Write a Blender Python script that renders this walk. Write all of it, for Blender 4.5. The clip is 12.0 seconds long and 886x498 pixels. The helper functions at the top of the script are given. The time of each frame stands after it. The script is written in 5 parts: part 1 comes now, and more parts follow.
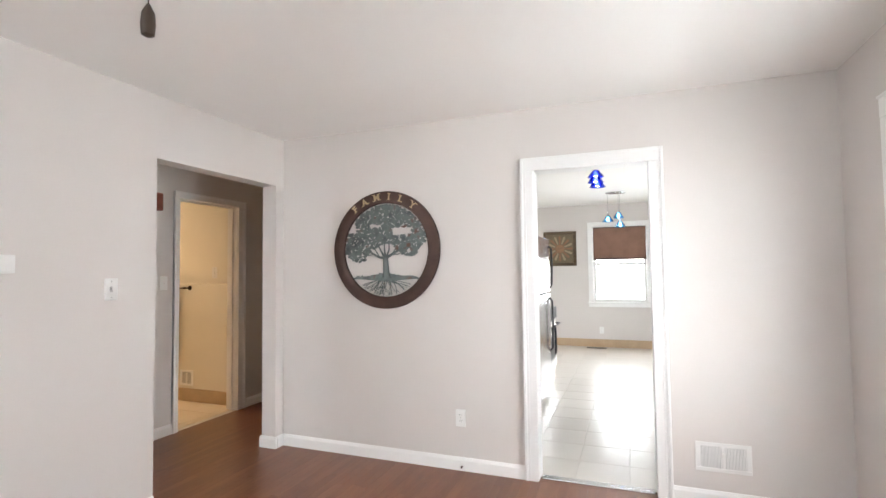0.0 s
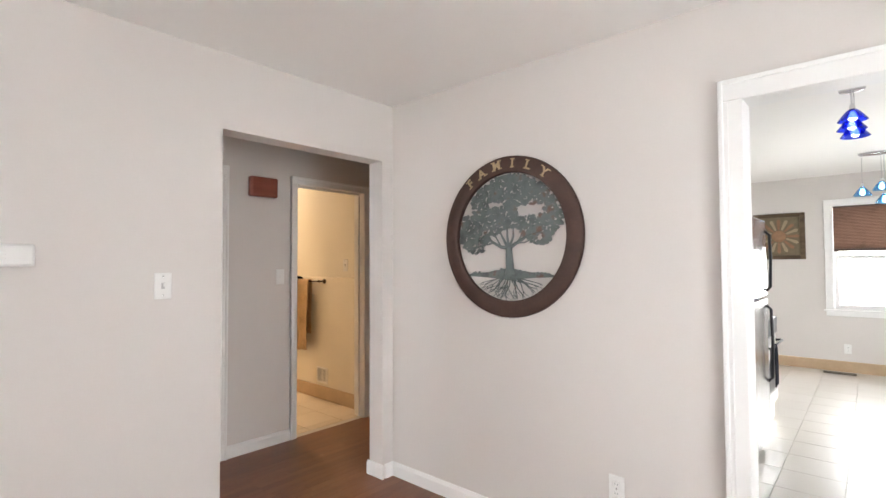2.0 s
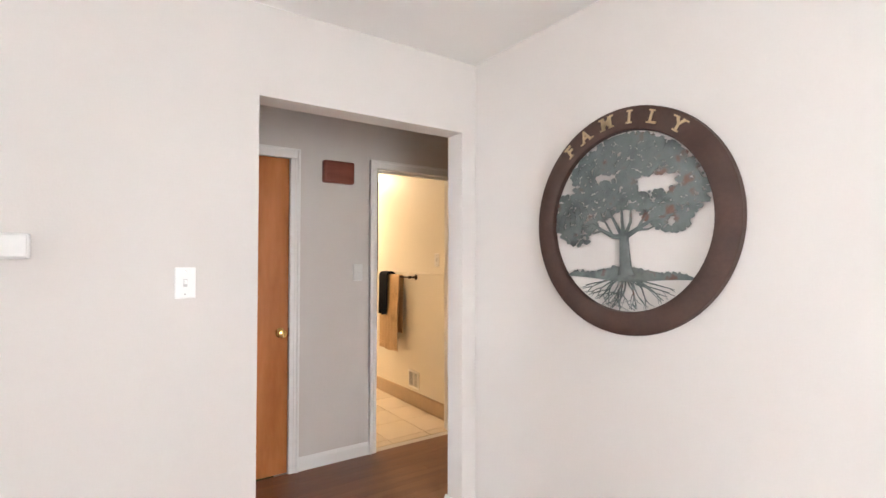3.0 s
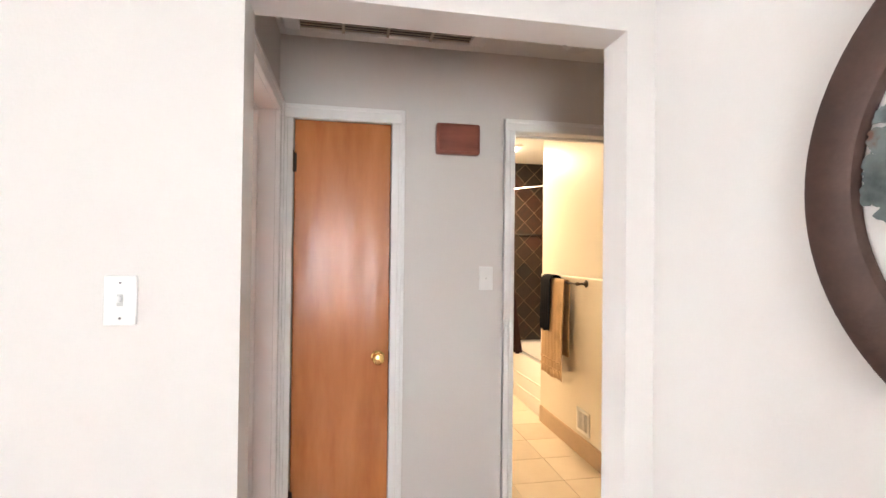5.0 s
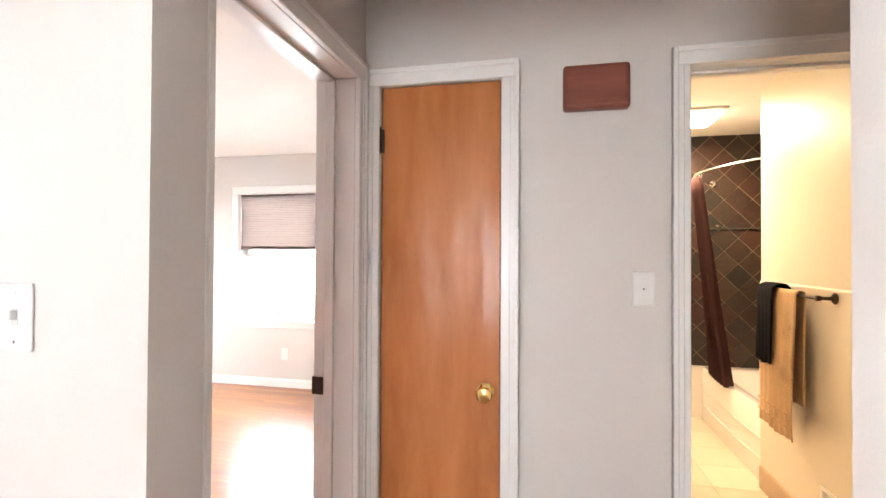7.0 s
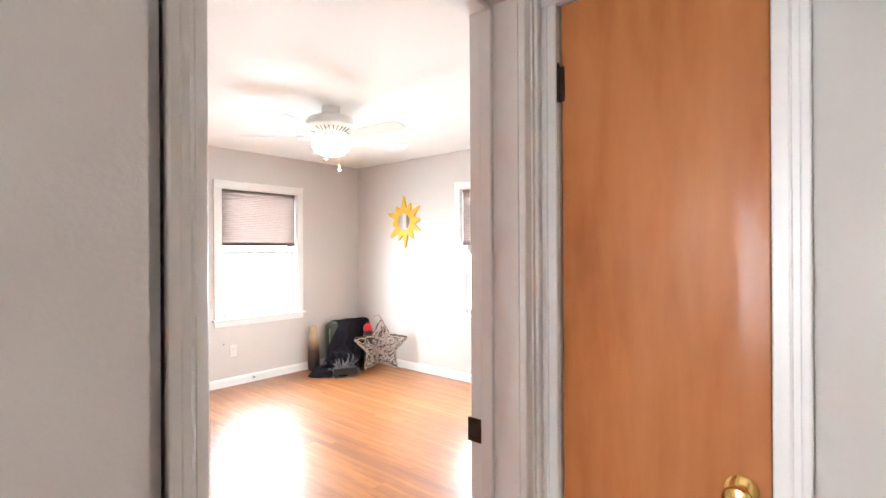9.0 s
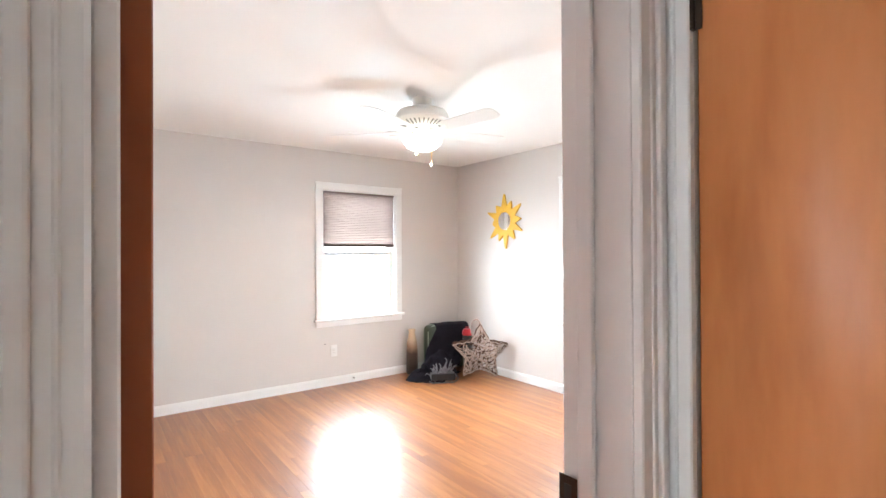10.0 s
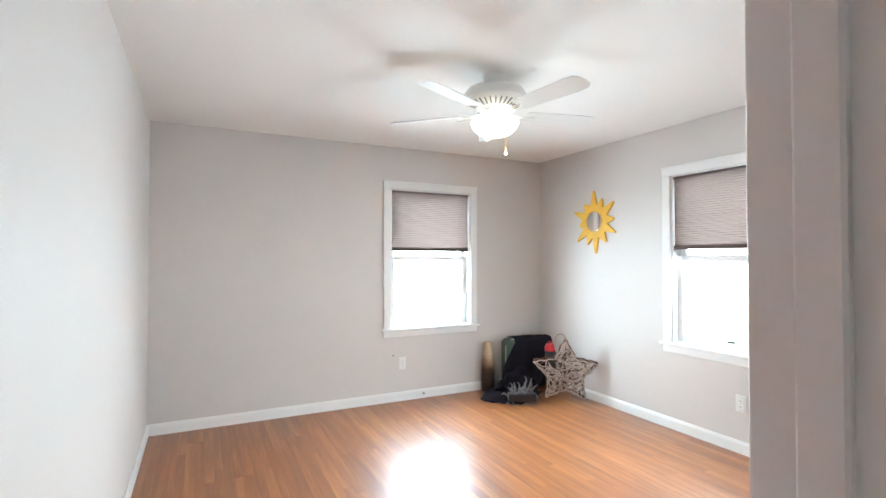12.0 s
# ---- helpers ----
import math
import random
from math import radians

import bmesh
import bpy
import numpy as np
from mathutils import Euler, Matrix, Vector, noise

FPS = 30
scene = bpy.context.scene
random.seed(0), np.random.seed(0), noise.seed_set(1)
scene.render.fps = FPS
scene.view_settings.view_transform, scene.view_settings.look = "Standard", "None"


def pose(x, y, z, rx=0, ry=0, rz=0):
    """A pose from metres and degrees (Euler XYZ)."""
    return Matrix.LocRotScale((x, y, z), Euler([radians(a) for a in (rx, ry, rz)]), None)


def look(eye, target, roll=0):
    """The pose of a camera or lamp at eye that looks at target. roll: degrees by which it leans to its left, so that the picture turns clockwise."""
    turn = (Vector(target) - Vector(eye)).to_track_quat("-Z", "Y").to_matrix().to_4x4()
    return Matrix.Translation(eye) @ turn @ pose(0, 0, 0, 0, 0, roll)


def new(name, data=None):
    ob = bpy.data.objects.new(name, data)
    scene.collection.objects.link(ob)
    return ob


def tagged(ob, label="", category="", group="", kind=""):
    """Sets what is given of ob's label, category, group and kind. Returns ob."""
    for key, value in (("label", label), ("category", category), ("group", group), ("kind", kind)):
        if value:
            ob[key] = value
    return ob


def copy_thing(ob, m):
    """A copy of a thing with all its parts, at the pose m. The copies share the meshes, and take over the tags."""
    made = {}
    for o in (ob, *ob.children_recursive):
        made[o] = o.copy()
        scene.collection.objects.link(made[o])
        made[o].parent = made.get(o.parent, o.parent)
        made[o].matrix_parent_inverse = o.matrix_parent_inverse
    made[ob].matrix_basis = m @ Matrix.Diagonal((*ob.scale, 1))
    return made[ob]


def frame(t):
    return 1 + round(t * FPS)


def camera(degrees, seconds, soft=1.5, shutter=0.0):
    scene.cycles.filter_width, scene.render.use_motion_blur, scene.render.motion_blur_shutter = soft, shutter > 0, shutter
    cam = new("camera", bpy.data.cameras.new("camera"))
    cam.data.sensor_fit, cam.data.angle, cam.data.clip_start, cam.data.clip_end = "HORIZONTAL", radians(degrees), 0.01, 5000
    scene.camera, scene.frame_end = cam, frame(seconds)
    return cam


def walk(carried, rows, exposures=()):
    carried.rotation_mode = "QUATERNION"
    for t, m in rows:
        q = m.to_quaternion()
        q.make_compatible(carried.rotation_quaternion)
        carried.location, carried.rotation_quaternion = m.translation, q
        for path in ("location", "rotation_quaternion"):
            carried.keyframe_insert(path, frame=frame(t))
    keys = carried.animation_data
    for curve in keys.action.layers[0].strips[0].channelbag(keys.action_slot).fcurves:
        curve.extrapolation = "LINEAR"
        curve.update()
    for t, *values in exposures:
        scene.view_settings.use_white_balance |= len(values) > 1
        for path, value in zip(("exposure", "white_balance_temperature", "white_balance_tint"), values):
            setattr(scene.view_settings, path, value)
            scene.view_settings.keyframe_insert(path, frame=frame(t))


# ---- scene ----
cam = camera(84.8, 12.0)
PATH = [
    (0, (0.417, -0.122, 1.367), (-0.295, 1.744, 1.456), -0.7),
    (0.5, (0.39, 0.087, 1.371), (-0.403, 1.921, 1.458), -0.7),
    (1, (0.369, 0.332, 1.378), (-0.603, 2.078, 1.456), -0.5),
    (1.2, (0.346, 0.432, 1.379), (-0.695, 2.138, 1.459), -0.4),
    (1.5, (0.312, 0.592, 1.372), (-0.831, 2.231, 1.446), -0.3),
    (2, (0.208, 0.882, 1.376), (-1.116, 2.379, 1.441), -0.3),
    (2.5, (0.085, 1.184, 1.38), (-1.425, 2.494, 1.433), -0.0),
    (3, (-0.117, 1.448, 1.378), (-1.765, 2.58, 1.422), 0.1),
    (3.5, (-0.323, 1.685, 1.394), (-2.09, 2.621, 1.434), 0.3),
    (5.5, (-1.083, 2.345, 1.404), (-3.074, 2.541, 1.434), 0.4),
    (6, (-1.222, 2.455, 1.401), (-3.222, 2.453, 1.436), 0.2),
    (6.2, (-1.278, 2.483, 1.402), (-3.276, 2.397, 1.429), 0.3),
    (6.5, (-1.372, 2.521, 1.388), (-3.361, 2.317, 1.421), 0.2),
    (7, (-1.529, 2.58, 1.398), (-3.482, 2.15, 1.424), 0.3),
    (9, (-2.128, 2.543, 1.406), (-3.641, 1.235, 1.407), -0.3),
    (9.5, (-2.273, 2.464, 1.403), (-3.632, 0.998, 1.41), -0.3),
    (10, (-2.402, 2.377, 1.394), (-3.592, 0.77, 1.406), -0.3),
    (10.5, (-2.519, 2.306, 1.392), (-3.553, 0.595, 1.407), -0.1),
    (11, (-2.625, 2.204, 1.376), (-3.571, 0.442, 1.401), 0.1),
    (11.5, (-2.71, 2.075, 1.383), (-3.618, 0.293, 1.413), 0.2),
    (12, (-2.75, 1.994, 1.382), (-3.645, 0.206, 1.419), 0.0),
]
walk(cam, [(t, look(eye, target, roll)) for t, eye, target, roll in PATH],
     [(0, -0.36, 6330, 9), (1.5, -0.42, 6420, 9), (2.5, -0.22, 6450, 10), (3.5, 0.18, 6320, 9), (5.5, 0.36, 6300, 8), (7, 0.43, 6380, 10),
      (9, 0.50, 6220, 8), (10, 0.36, 5950, 5), (11, 0.19, 5800, 3), (12, -0.06, 5600, -1)])

# ---- world, large lights ----
world = bpy.data.worlds.new("sky_world")
scene.world = world
world.use_nodes = True
_n = world.node_tree.nodes
_sky = _n.new("ShaderNodeTexSky")
_sky.sky_type, _sky.sun_disc, _sky.sun_elevation, _sky.sun_rotation = "NISHITA", False, radians(40), radians(150)
world.node_tree.links.new(_sky.outputs[0], _n["Background"].inputs[0])
_n["Background"].inputs[1].default_value = 0.12


def window_lamp(name, place, target, width, height, watts, colour=(0.97, 0.985, 1.0)):
    """Light of the sky in a window's opening, or of a lamp's lens."""
    lamp = bpy.data.lights.new(name, "AREA")
    lamp.shape, lamp.size, lamp.size_y, lamp.energy, lamp.color = "RECTANGLE", width, height, watts, colour
    ob = new(name, lamp)
    ob.matrix_basis = look(place, target)
    return ob


window_lamp("sky_bedroom_south", (-4.835, -2.70, 1.10), (-4.835, 0, -0.4), 0.88, 0.78, 98, (0.89, 0.96, 1.0))
window_lamp("sky_bedroom_west", (-6.46, -0.245, 1.10), (-4.0, -0.245, -1.0), 0.92, 0.78, 66, (0.89, 0.96, 1.0))
window_lamp("sky_living_east", (1.68, 2.02, 1.30), (-3, 2.02, 0.9), 0.95, 1.45, 38)
# added lamp in an unseen south window, aimed up to brighten the ceiling
window_lamp("sky_living_south", (-0.9, -3.77, 1.30), (-0.9, 0, 4.2), 2.0, 1.45, 56)
window_lamp("sky_kitchen_north", (0.275, 9.03, 1.44), (0.275, 0, 1.44), 0.90, 1.30, 18)
window_lamp("sky_kitchen_east", (2.36, 6.4, 1.15), (-2, 6.4, 1.15), 1.8, 2.0, 12)
window_lamp("bath_ceiling_bulb", (-5.40, 3.59, 2.352), (-5.401, 3.59, 0), 0.30, 0.30, 52, (1.0, 0.70, 0.43))
window_lamp("fan_bulb", (-4.30, -0.42, 2.058), (-4.301, -0.42, 0), 0.24, 0.24, 12.0, (1.0, 0.85, 0.68))


# ---- materials ----
def shader(name):
    m = bpy.data.materials.new(name)
    m.use_nodes = True
    return m, m.node_tree.nodes, m.node_tree.links, m.node_tree.nodes["Principled BSDF"]


def ramp(nodes, stops):
    r = nodes.new("ShaderNodeValToRGB")
    while len(r.color_ramp.elements) < len(stops):
        r.color_ramp.elements.new(0.5)
    for e, (p, c) in zip(r.color_ramp.elements, stops):
        e.position, e.color = p, (*c, 1)
    return r


def coords(nodes, links, scale=(1, 1, 1), rot=(0, 0, 0)):
    tc = nodes.new("ShaderNodeTexCoord")
    mp = nodes.new("ShaderNodeMapping")
    mp.inputs["Scale"].default_value, mp.inputs["Rotation"].default_value = scale, rot
    links.new(tc.outputs["Object"], mp.inputs[0])
    return mp.outputs[0]


def surface(name, colour, rough=0.5, metal=0.0, vary=0.06, scale=3.0, grain=60.0, bump=0.05, coat=0.0):
    """Painted or solid surface: soft blotches, a fine grain and a light relief."""
    m, nodes, links, p = shader(name)
    v = coords(nodes, links)
    big, fine = nodes.new("ShaderNodeTexNoise"), nodes.new("ShaderNodeTexNoise")
    big.inputs["Scale"].default_value, fine.inputs["Scale"].default_value = scale, grain
    big.inputs["Detail"].default_value, fine.inputs["Detail"].default_value = 4, 3
    links.new(v, big.inputs[0]), links.new(v, fine.inputs[0])
    mix = nodes.new("ShaderNodeMath")
    mix.operation = "MULTIPLY_ADD"
    links.new(fine.outputs[0], mix.inputs[0])
    mix.inputs[1].default_value = 0.35
    links.new(big.outputs[0], mix.inputs[2])
    lo, hi = [max(0, c * (1 - vary)) for c in colour], [min(1, c * (1 + vary)) for c in colour]
    r = ramp(nodes, [(0.3, lo), (1.0, hi)])
    links.new(mix.outputs[0], r.inputs[0]), links.new(r.outputs[0], p.inputs["Base Color"])
    rr = nodes.new("ShaderNodeMapRange")
    rr.inputs[3].default_value, rr.inputs[4].default_value = max(0.02, rough - 0.08), min(1, rough + 0.08)
    links.new(big.outputs[0], rr.inputs[0]), links.new(rr.outputs[0], p.inputs["Roughness"])
    p.inputs["Metallic"].default_value = metal
    p.inputs["Coat Weight"].default_value = coat
    if bump:
        b = nodes.new("ShaderNodeBump")
        b.inputs["Strength"].default_value, b.inputs["Distance"].default_value = bump, 0.01
        links.new(fine.outputs[0], b.inputs["Height"]), links.new(b.outputs[0], p.inputs["Normal"])
    return m


def wood(name, dark, mid, light, rough=0.35, along="y", stretch=14.0, scale=1.2, coat=0.2, tone=0.0, bump=0.04, wavy=0.0, contrast=1.0):
    """Wood with grain along one axis; tone: how far each piece differs from the next."""
    m, nodes, links, p = shader(name)
    s = [scale * stretch] * 3
    s["xyz".index(along)] = scale
    v = coords(nodes, links, s)
    info = nodes.new("ShaderNodeObjectInfo")
    shift = nodes.new("ShaderNodeVectorMath")
    shift.operation = "MULTIPLY_ADD"
    links.new(info.outputs["Random"], shift.inputs[0])
    shift.inputs[1].default_value = (37, 53, 71)
    links.new(v, shift.inputs[2])
    n1, n2 = nodes.new("ShaderNodeTexNoise"), nodes.new("ShaderNodeTexNoise")
    n1.inputs["Scale"].default_value, n1.inputs["Detail"].default_value, n1.inputs["Distortion"].default_value = 1.6, 6, 0.25
    n2.inputs["Scale"].default_value, n2.inputs["Detail"].default_value = 9, 4
    links.new(shift.outputs[0], n1.inputs[0]), links.new(shift.outputs[0], n2.inputs[0])
    mix = nodes.new("ShaderNodeMath")
    mix.operation = "MULTIPLY_ADD"
    links.new(n2.outputs[0], mix.inputs[0])
    mix.inputs[1].default_value = 0.3
    links.new(n1.outputs[0], mix.inputs[2])
    even = nodes.new("ShaderNodeMath")
    even.operation = "MULTIPLY_ADD"
    links.new(mix.outputs[0], even.inputs[0])
    even.inputs[1].default_value, even.inputs[2].default_value = contrast, 0.65 * (1 - contrast)
    off = nodes.new("ShaderNodeMath")
    off.operation = "MULTIPLY_ADD"
    links.new(info.outputs["Random"], off.inputs[0])
    off.inputs[1].default_value = tone
    links.new(even.outputs[0], off.inputs[2])
    r = ramp(nodes, [(0.38, dark), (0.62 + tone / 2, mid), (0.9 + tone / 2, light)])
    links.new(off.outputs[0], r.inputs[0]), links.new(r.outputs[0], p.inputs["Base Color"])
    rr = nodes.new("ShaderNodeMapRange")
    rr.inputs[3].default_value, rr.inputs[4].default_value = max(0.03, rough - 0.07 * contrast), rough + 0.1 * contrast
    links.new(n1.outputs[0], rr.inputs[0]), links.new(rr.outputs[0], p.inputs["Roughness"])
    p.inputs["Coat Weight"].default_value, p.inputs["Coat Roughness"].default_value = coat, 0.22
    b = nodes.new("ShaderNodeBump")
    b.inputs["Strength"].default_value, b.inputs["Distance"].default_value = bump, 0.01
    links.new(mix.outputs[0], b.inputs["Height"])
    n3, b2 = nodes.new("ShaderNodeTexNoise"), nodes.new("ShaderNodeBump")
    n3.inputs["Scale"].default_value, n3.inputs["Detail"].default_value = 0.7, 3
    b2.inputs["Strength"].default_value, b2.inputs["Distance"].default_value = wavy, 0.03
    links.new(shift.outputs[0], n3.inputs[0]), links.new(n3.outputs[0], b2.inputs["Height"])
    links.new(b.outputs[0], b2.inputs["Normal"]), links.new(b2.outputs[0], p.inputs["Normal"])
    p.inputs["Specular IOR Level"].default_value = 0.33
    return m


def pieces(name, colours, rough, bump=0.15, grain=30.0, coat=0.0):
    """Tiles that differ from one to the next, each a little clouded."""
    m, nodes, links, p = shader(name)
    info = nodes.new("ShaderNodeObjectInfo")
    v = coords(nodes, links)
    shift = nodes.new("ShaderNodeVectorMath")
    shift.operation = "MULTIPLY_ADD"
    links.new(info.outputs["Random"], shift.inputs[0])
    shift.inputs[1].default_value = (37, 53, 71)
    links.new(v, shift.inputs[2])
    n1 = nodes.new("ShaderNodeTexNoise")
    n1.inputs["Scale"].default_value, n1.inputs["Detail"].default_value = grain, 5
    links.new(shift.outputs[0], n1.inputs[0])
    r = ramp(nodes, [(i / max(1, len(colours) - 1), c) for i, c in enumerate(colours)])
    a = nodes.new("ShaderNodeMath")
    a.operation = "MULTIPLY_ADD"
    links.new(n1.outputs[0], a.inputs[0])
    a.inputs[1].default_value = 0.5
    sub = nodes.new("ShaderNodeMath")
    sub.operation = "SUBTRACT"
    links.new(info.outputs["Random"], sub.inputs[0])
    sub.inputs[1].default_value = 0.25
    links.new(sub.outputs[0], a.inputs[2])
    links.new(a.outputs[0], r.inputs[0]), links.new(r.outputs[0], p.inputs["Base Color"])
    p.inputs["Roughness"].default_value, p.inputs["Coat Weight"].default_value = rough, coat
    b = nodes.new("ShaderNodeBump")
    b.inputs["Strength"].default_value, b.inputs["Distance"].default_value = bump, 0.01
    links.new(n1.outputs[0], b.inputs["Height"]), links.new(b.outputs[0], p.inputs["Normal"])
    return m


def glowing(name, colour, strength):
    m, nodes, links, p = shader(name)
    p.inputs["Base Color"].default_value = (*colour, 1)
    p.inputs["Emission Color"].default_value, p.inputs["Emission Strength"].default_value = (*colour, 1), strength
    return m


def clear_glass(name, colour=(1, 1, 1), rough=0.0):
    m, nodes, links, p = shader(name)
    p.inputs["Base Color"].default_value = (*colour, 1)
    p.inputs["Transmission Weight"].default_value, p.inputs["Roughness"].default_value = 1.0, rough
    p.inputs["IOR"].default_value = 1.45
    return m


def cloth(name, colour, sheer=0.0, rough=0.9, weave=250.0, blotch=6.0):
    """Woven cloth; sheer: how much light shines through it."""
    m, nodes, links, p = shader(name)
    v = coords(nodes, links)
    n1 = nodes.new("ShaderNodeTexNoise")
    n1.inputs["Scale"].default_value, n1.inputs["Detail"].default_value = weave, 3
    n2 = nodes.new("ShaderNodeTexNoise")
    n2.inputs["Scale"].default_value = blotch
    links.new(v, n1.inputs[0]), links.new(v, n2.inputs[0])
    a = nodes.new("ShaderNodeMath")
    links.new(n1.outputs[0], a.inputs[0]), links.new(n2.outputs[0], a.inputs[1])
    r = ramp(nodes, [(0.7, [c * 0.75 for c in colour]), (1.3, [min(1, c * 1.2) for c in colour])])
    links.new(a.outputs[0], r.inputs[0]), links.new(r.outputs[0], p.inputs["Base Color"])
    p.inputs["Roughness"].default_value = rough
    p.inputs["Specular IOR Level"].default_value = 0.12
    p.inputs["Sheen Weight"].default_value = 0.1 if max(colour) > 0.05 else 0.0
    b = nodes.new("ShaderNodeBump")
    b.inputs["Strength"].default_value, b.inputs["Distance"].default_value = 0.3, 0.004
    links.new(n1.outputs[0], b.inputs["Height"]), links.new(b.outputs[0], p.inputs["Normal"])
    if sheer:
        t, mix = nodes.new("ShaderNodeBsdfTranslucent"), nodes.new("ShaderNodeMixShader")
        links.new(r.outputs[0], t.inputs[0])
        mix.inputs[0].default_value = sheer
        links.new(p.outputs[0], mix.inputs[1]), links.new(t.outputs[0], mix.inputs[2])
        links.new(mix.outputs[0], nodes["Material Output"].inputs[0])
    return m


PAINT = surface("wall_paint", (0.66, 0.618, 0.588), 0.6, vary=0.03, scale=1.3, grain=120, bump=0.06)
CEILING = surface("ceiling_paint", (0.88, 0.86, 0.83), 0.8, vary=0.02, scale=1.0, grain=90, bump=0.08)
TRIM = surface("white_trim_paint", (0.84, 0.83, 0.815), 0.35, vary=0.02, scale=4, grain=70, bump=0.02)
CREAM = surface("cream_bath_paint", (0.80, 0.755, 0.66), 0.45, vary=0.03, scale=2, bump=0.04)
WAINSCOT = surface("glazed_cream_wainscot", (0.78, 0.73, 0.63), 0.2, vary=0.03, scale=2, bump=0.02, coat=0.3)
TANTILE = surface("tan_base_tile", (0.50, 0.36, 0.23), 0.35, vary=0.12, scale=6, grain=40, bump=0.08)
SUBFLOOR = surface("dark_joint", (0.09, 0.045, 0.022), 0.9)
GROUT = surface("pale_grout", (0.60, 0.555, 0.50), 0.9, vary=0.1, scale=8)
SLATEGROUT = surface("brown_grout", (0.21, 0.15, 0.095), 0.9, vary=0.15, scale=9)
OAK = wood("amber_oak_strip", (0.145, 0.042, 0.012), (0.28, 0.100, 0.028), (0.45, 0.190, 0.058), 0.37, "y", 14, 0.7, 0.5, 0.17, 0.0, 0.0, 0.75)
OAK.node_tree.nodes["Principled BSDF"].inputs["Specular IOR Level"].default_value = 0.5
BROWNOAK = wood("brown_stained_oak", (0.13, 0.046, 0.022), (0.19, 0.076, 0.038), (0.26, 0.115, 0.062), 0.34, "y", 6, 0.9, 0.2, 0.12, 0.02, 0.0, 0.7)
DOORWOOD = wood("orange_birch_veneer", (0.35, 0.118, 0.038), (0.47, 0.176, 0.060), (0.57, 0.232, 0.086), 0.23, "z", 5, 0.9, 0.0, 0.0, 0.02, 0.6, 0.75)
DOORWOOD.node_tree.nodes["Principled BSDF"].inputs["Specular IOR Level"].default_value = 0.22
# birch veneer of the open bedroom door, its shade put into the darker colour
SHADED_DOORWOOD = wood("shaded_birch_veneer", (0.19, 0.047, 0.017), (0.25, 0.065, 0.023), (0.31, 0.088, 0.032), 0.3, "z", 6, 0.6, 0.0, 0.0, 0.03)
KITCHENTILE = pieces("cream_floor_tile", [(0.66, 0.615, 0.56), (0.69, 0.645, 0.59), (0.72, 0.675, 0.62)], 0.34, 0.03, 8, 0.7)
KITCHENTILE.node_tree.nodes["Principled BSDF"].inputs["Coat Roughness"].default_value = 0.26
BATHTILE = pieces("beige_floor_tile", [(0.56, 0.46, 0.33), (0.66, 0.56, 0.42), (0.72, 0.62, 0.48)], 0.3, 0.05, 10)
SLATE = pieces("slate_tile", [(0.009, 0.008, 0.006), (0.022, 0.013, 0.008), (0.044, 0.016, 0.009), (0.015, 0.011, 0.008), (0.032, 0.018, 0.010)], 0.45, 0.4, 22)
BRASS = surface("polished_brass", (0.72, 0.47, 0.16), 0.18, 1.0, vary=0.08, scale=20, bump=0)
BRONZE = surface("dark_bronze", (0.06, 0.042, 0.03), 0.4, 0.8, vary=0.2, scale=30, bump=0.03)
CHROME = surface("chrome", (0.8, 0.8, 0.8), 0.1, 1.0, vary=0.02, bump=0)
STEEL = surface("brushed_steel", (0.62, 0.62, 0.63), 0.22, 1.0, vary=0.04, scale=3, grain=150, bump=0.02)
BLACK = surface("black_enamel", (0.018, 0.018, 0.02), 0.35, vary=0.2, scale=10)
PLASTIC = surface("white_plastic", (0.80, 0.79, 0.77), 0.35, vary=0.02, scale=20, bump=0)
GREYPLASTIC = surface("grey_plastic", (0.22, 0.23, 0.22), 0.4, vary=0.05, bump=0)
PORCELAIN = surface("white_enamel", (0.82, 0.80, 0.76), 0.12, vary=0.02, scale=4, bump=0, coat=0.5)
PANE = clear_glass("window_glass")
SHADE = cloth("taupe_cellular_fabric", (0.18, 0.138, 0.122), 0.5, 0.9, 300, 0.4)
BROWNSHADE = cloth("brown_cellular_fabric", (0.15, 0.085, 0.06), 0.05, 0.9, 300)


# ---- building helpers ----
def box(bm, lo, hi, bevel=0.0, seg=1):
    """A box between two corners, its edges rounded by bevel."""
    g = bmesh.ops.create_cube(bm, size=1.0)["verts"]
    lo, hi = Vector(lo), Vector(hi)
    mid, size = (lo + hi) / 2, hi - lo
    for v in g:
        v.co = Vector((mid.x + v.co.x * size.x, mid.y + v.co.y * size.y, mid.z + v.co.z * size.z))
    if bevel:
        edges = list({e for v in g for e in v.link_edges})
        bmesh.ops.bevel(bm, geom=edges, offset=bevel, segments=seg, affect="EDGES", profile=0.5)
    return bm


def solid(lo, hi, bevel=0.0, seg=1):
    return box(bmesh.new(), lo, hi, bevel, seg)


def lathe(profile, seg=32, bm=None, m=None):
    """Turns (radius, height) pairs about z."""
    bm = bm or bmesh.new()
    rings = []
    for r, z in profile:
        ring = [bm.verts.new((r * math.cos(2 * math.pi * k / seg), r * math.sin(2 * math.pi * k / seg), z)) for k in range(seg)]
        rings.append(ring)
    for a, b in zip(rings, rings[1:]):
        for k in range(seg):
            bm.faces.new((a[k], a[(k + 1) % seg], b[(k + 1) % seg], b[k]))
    bm.faces.new(list(reversed(rings[0]))), bm.faces.new(rings[-1])
    if m is not None:
        bmesh.ops.transform(bm, matrix=m, verts=[v for r in rings for v in r])
    return bm


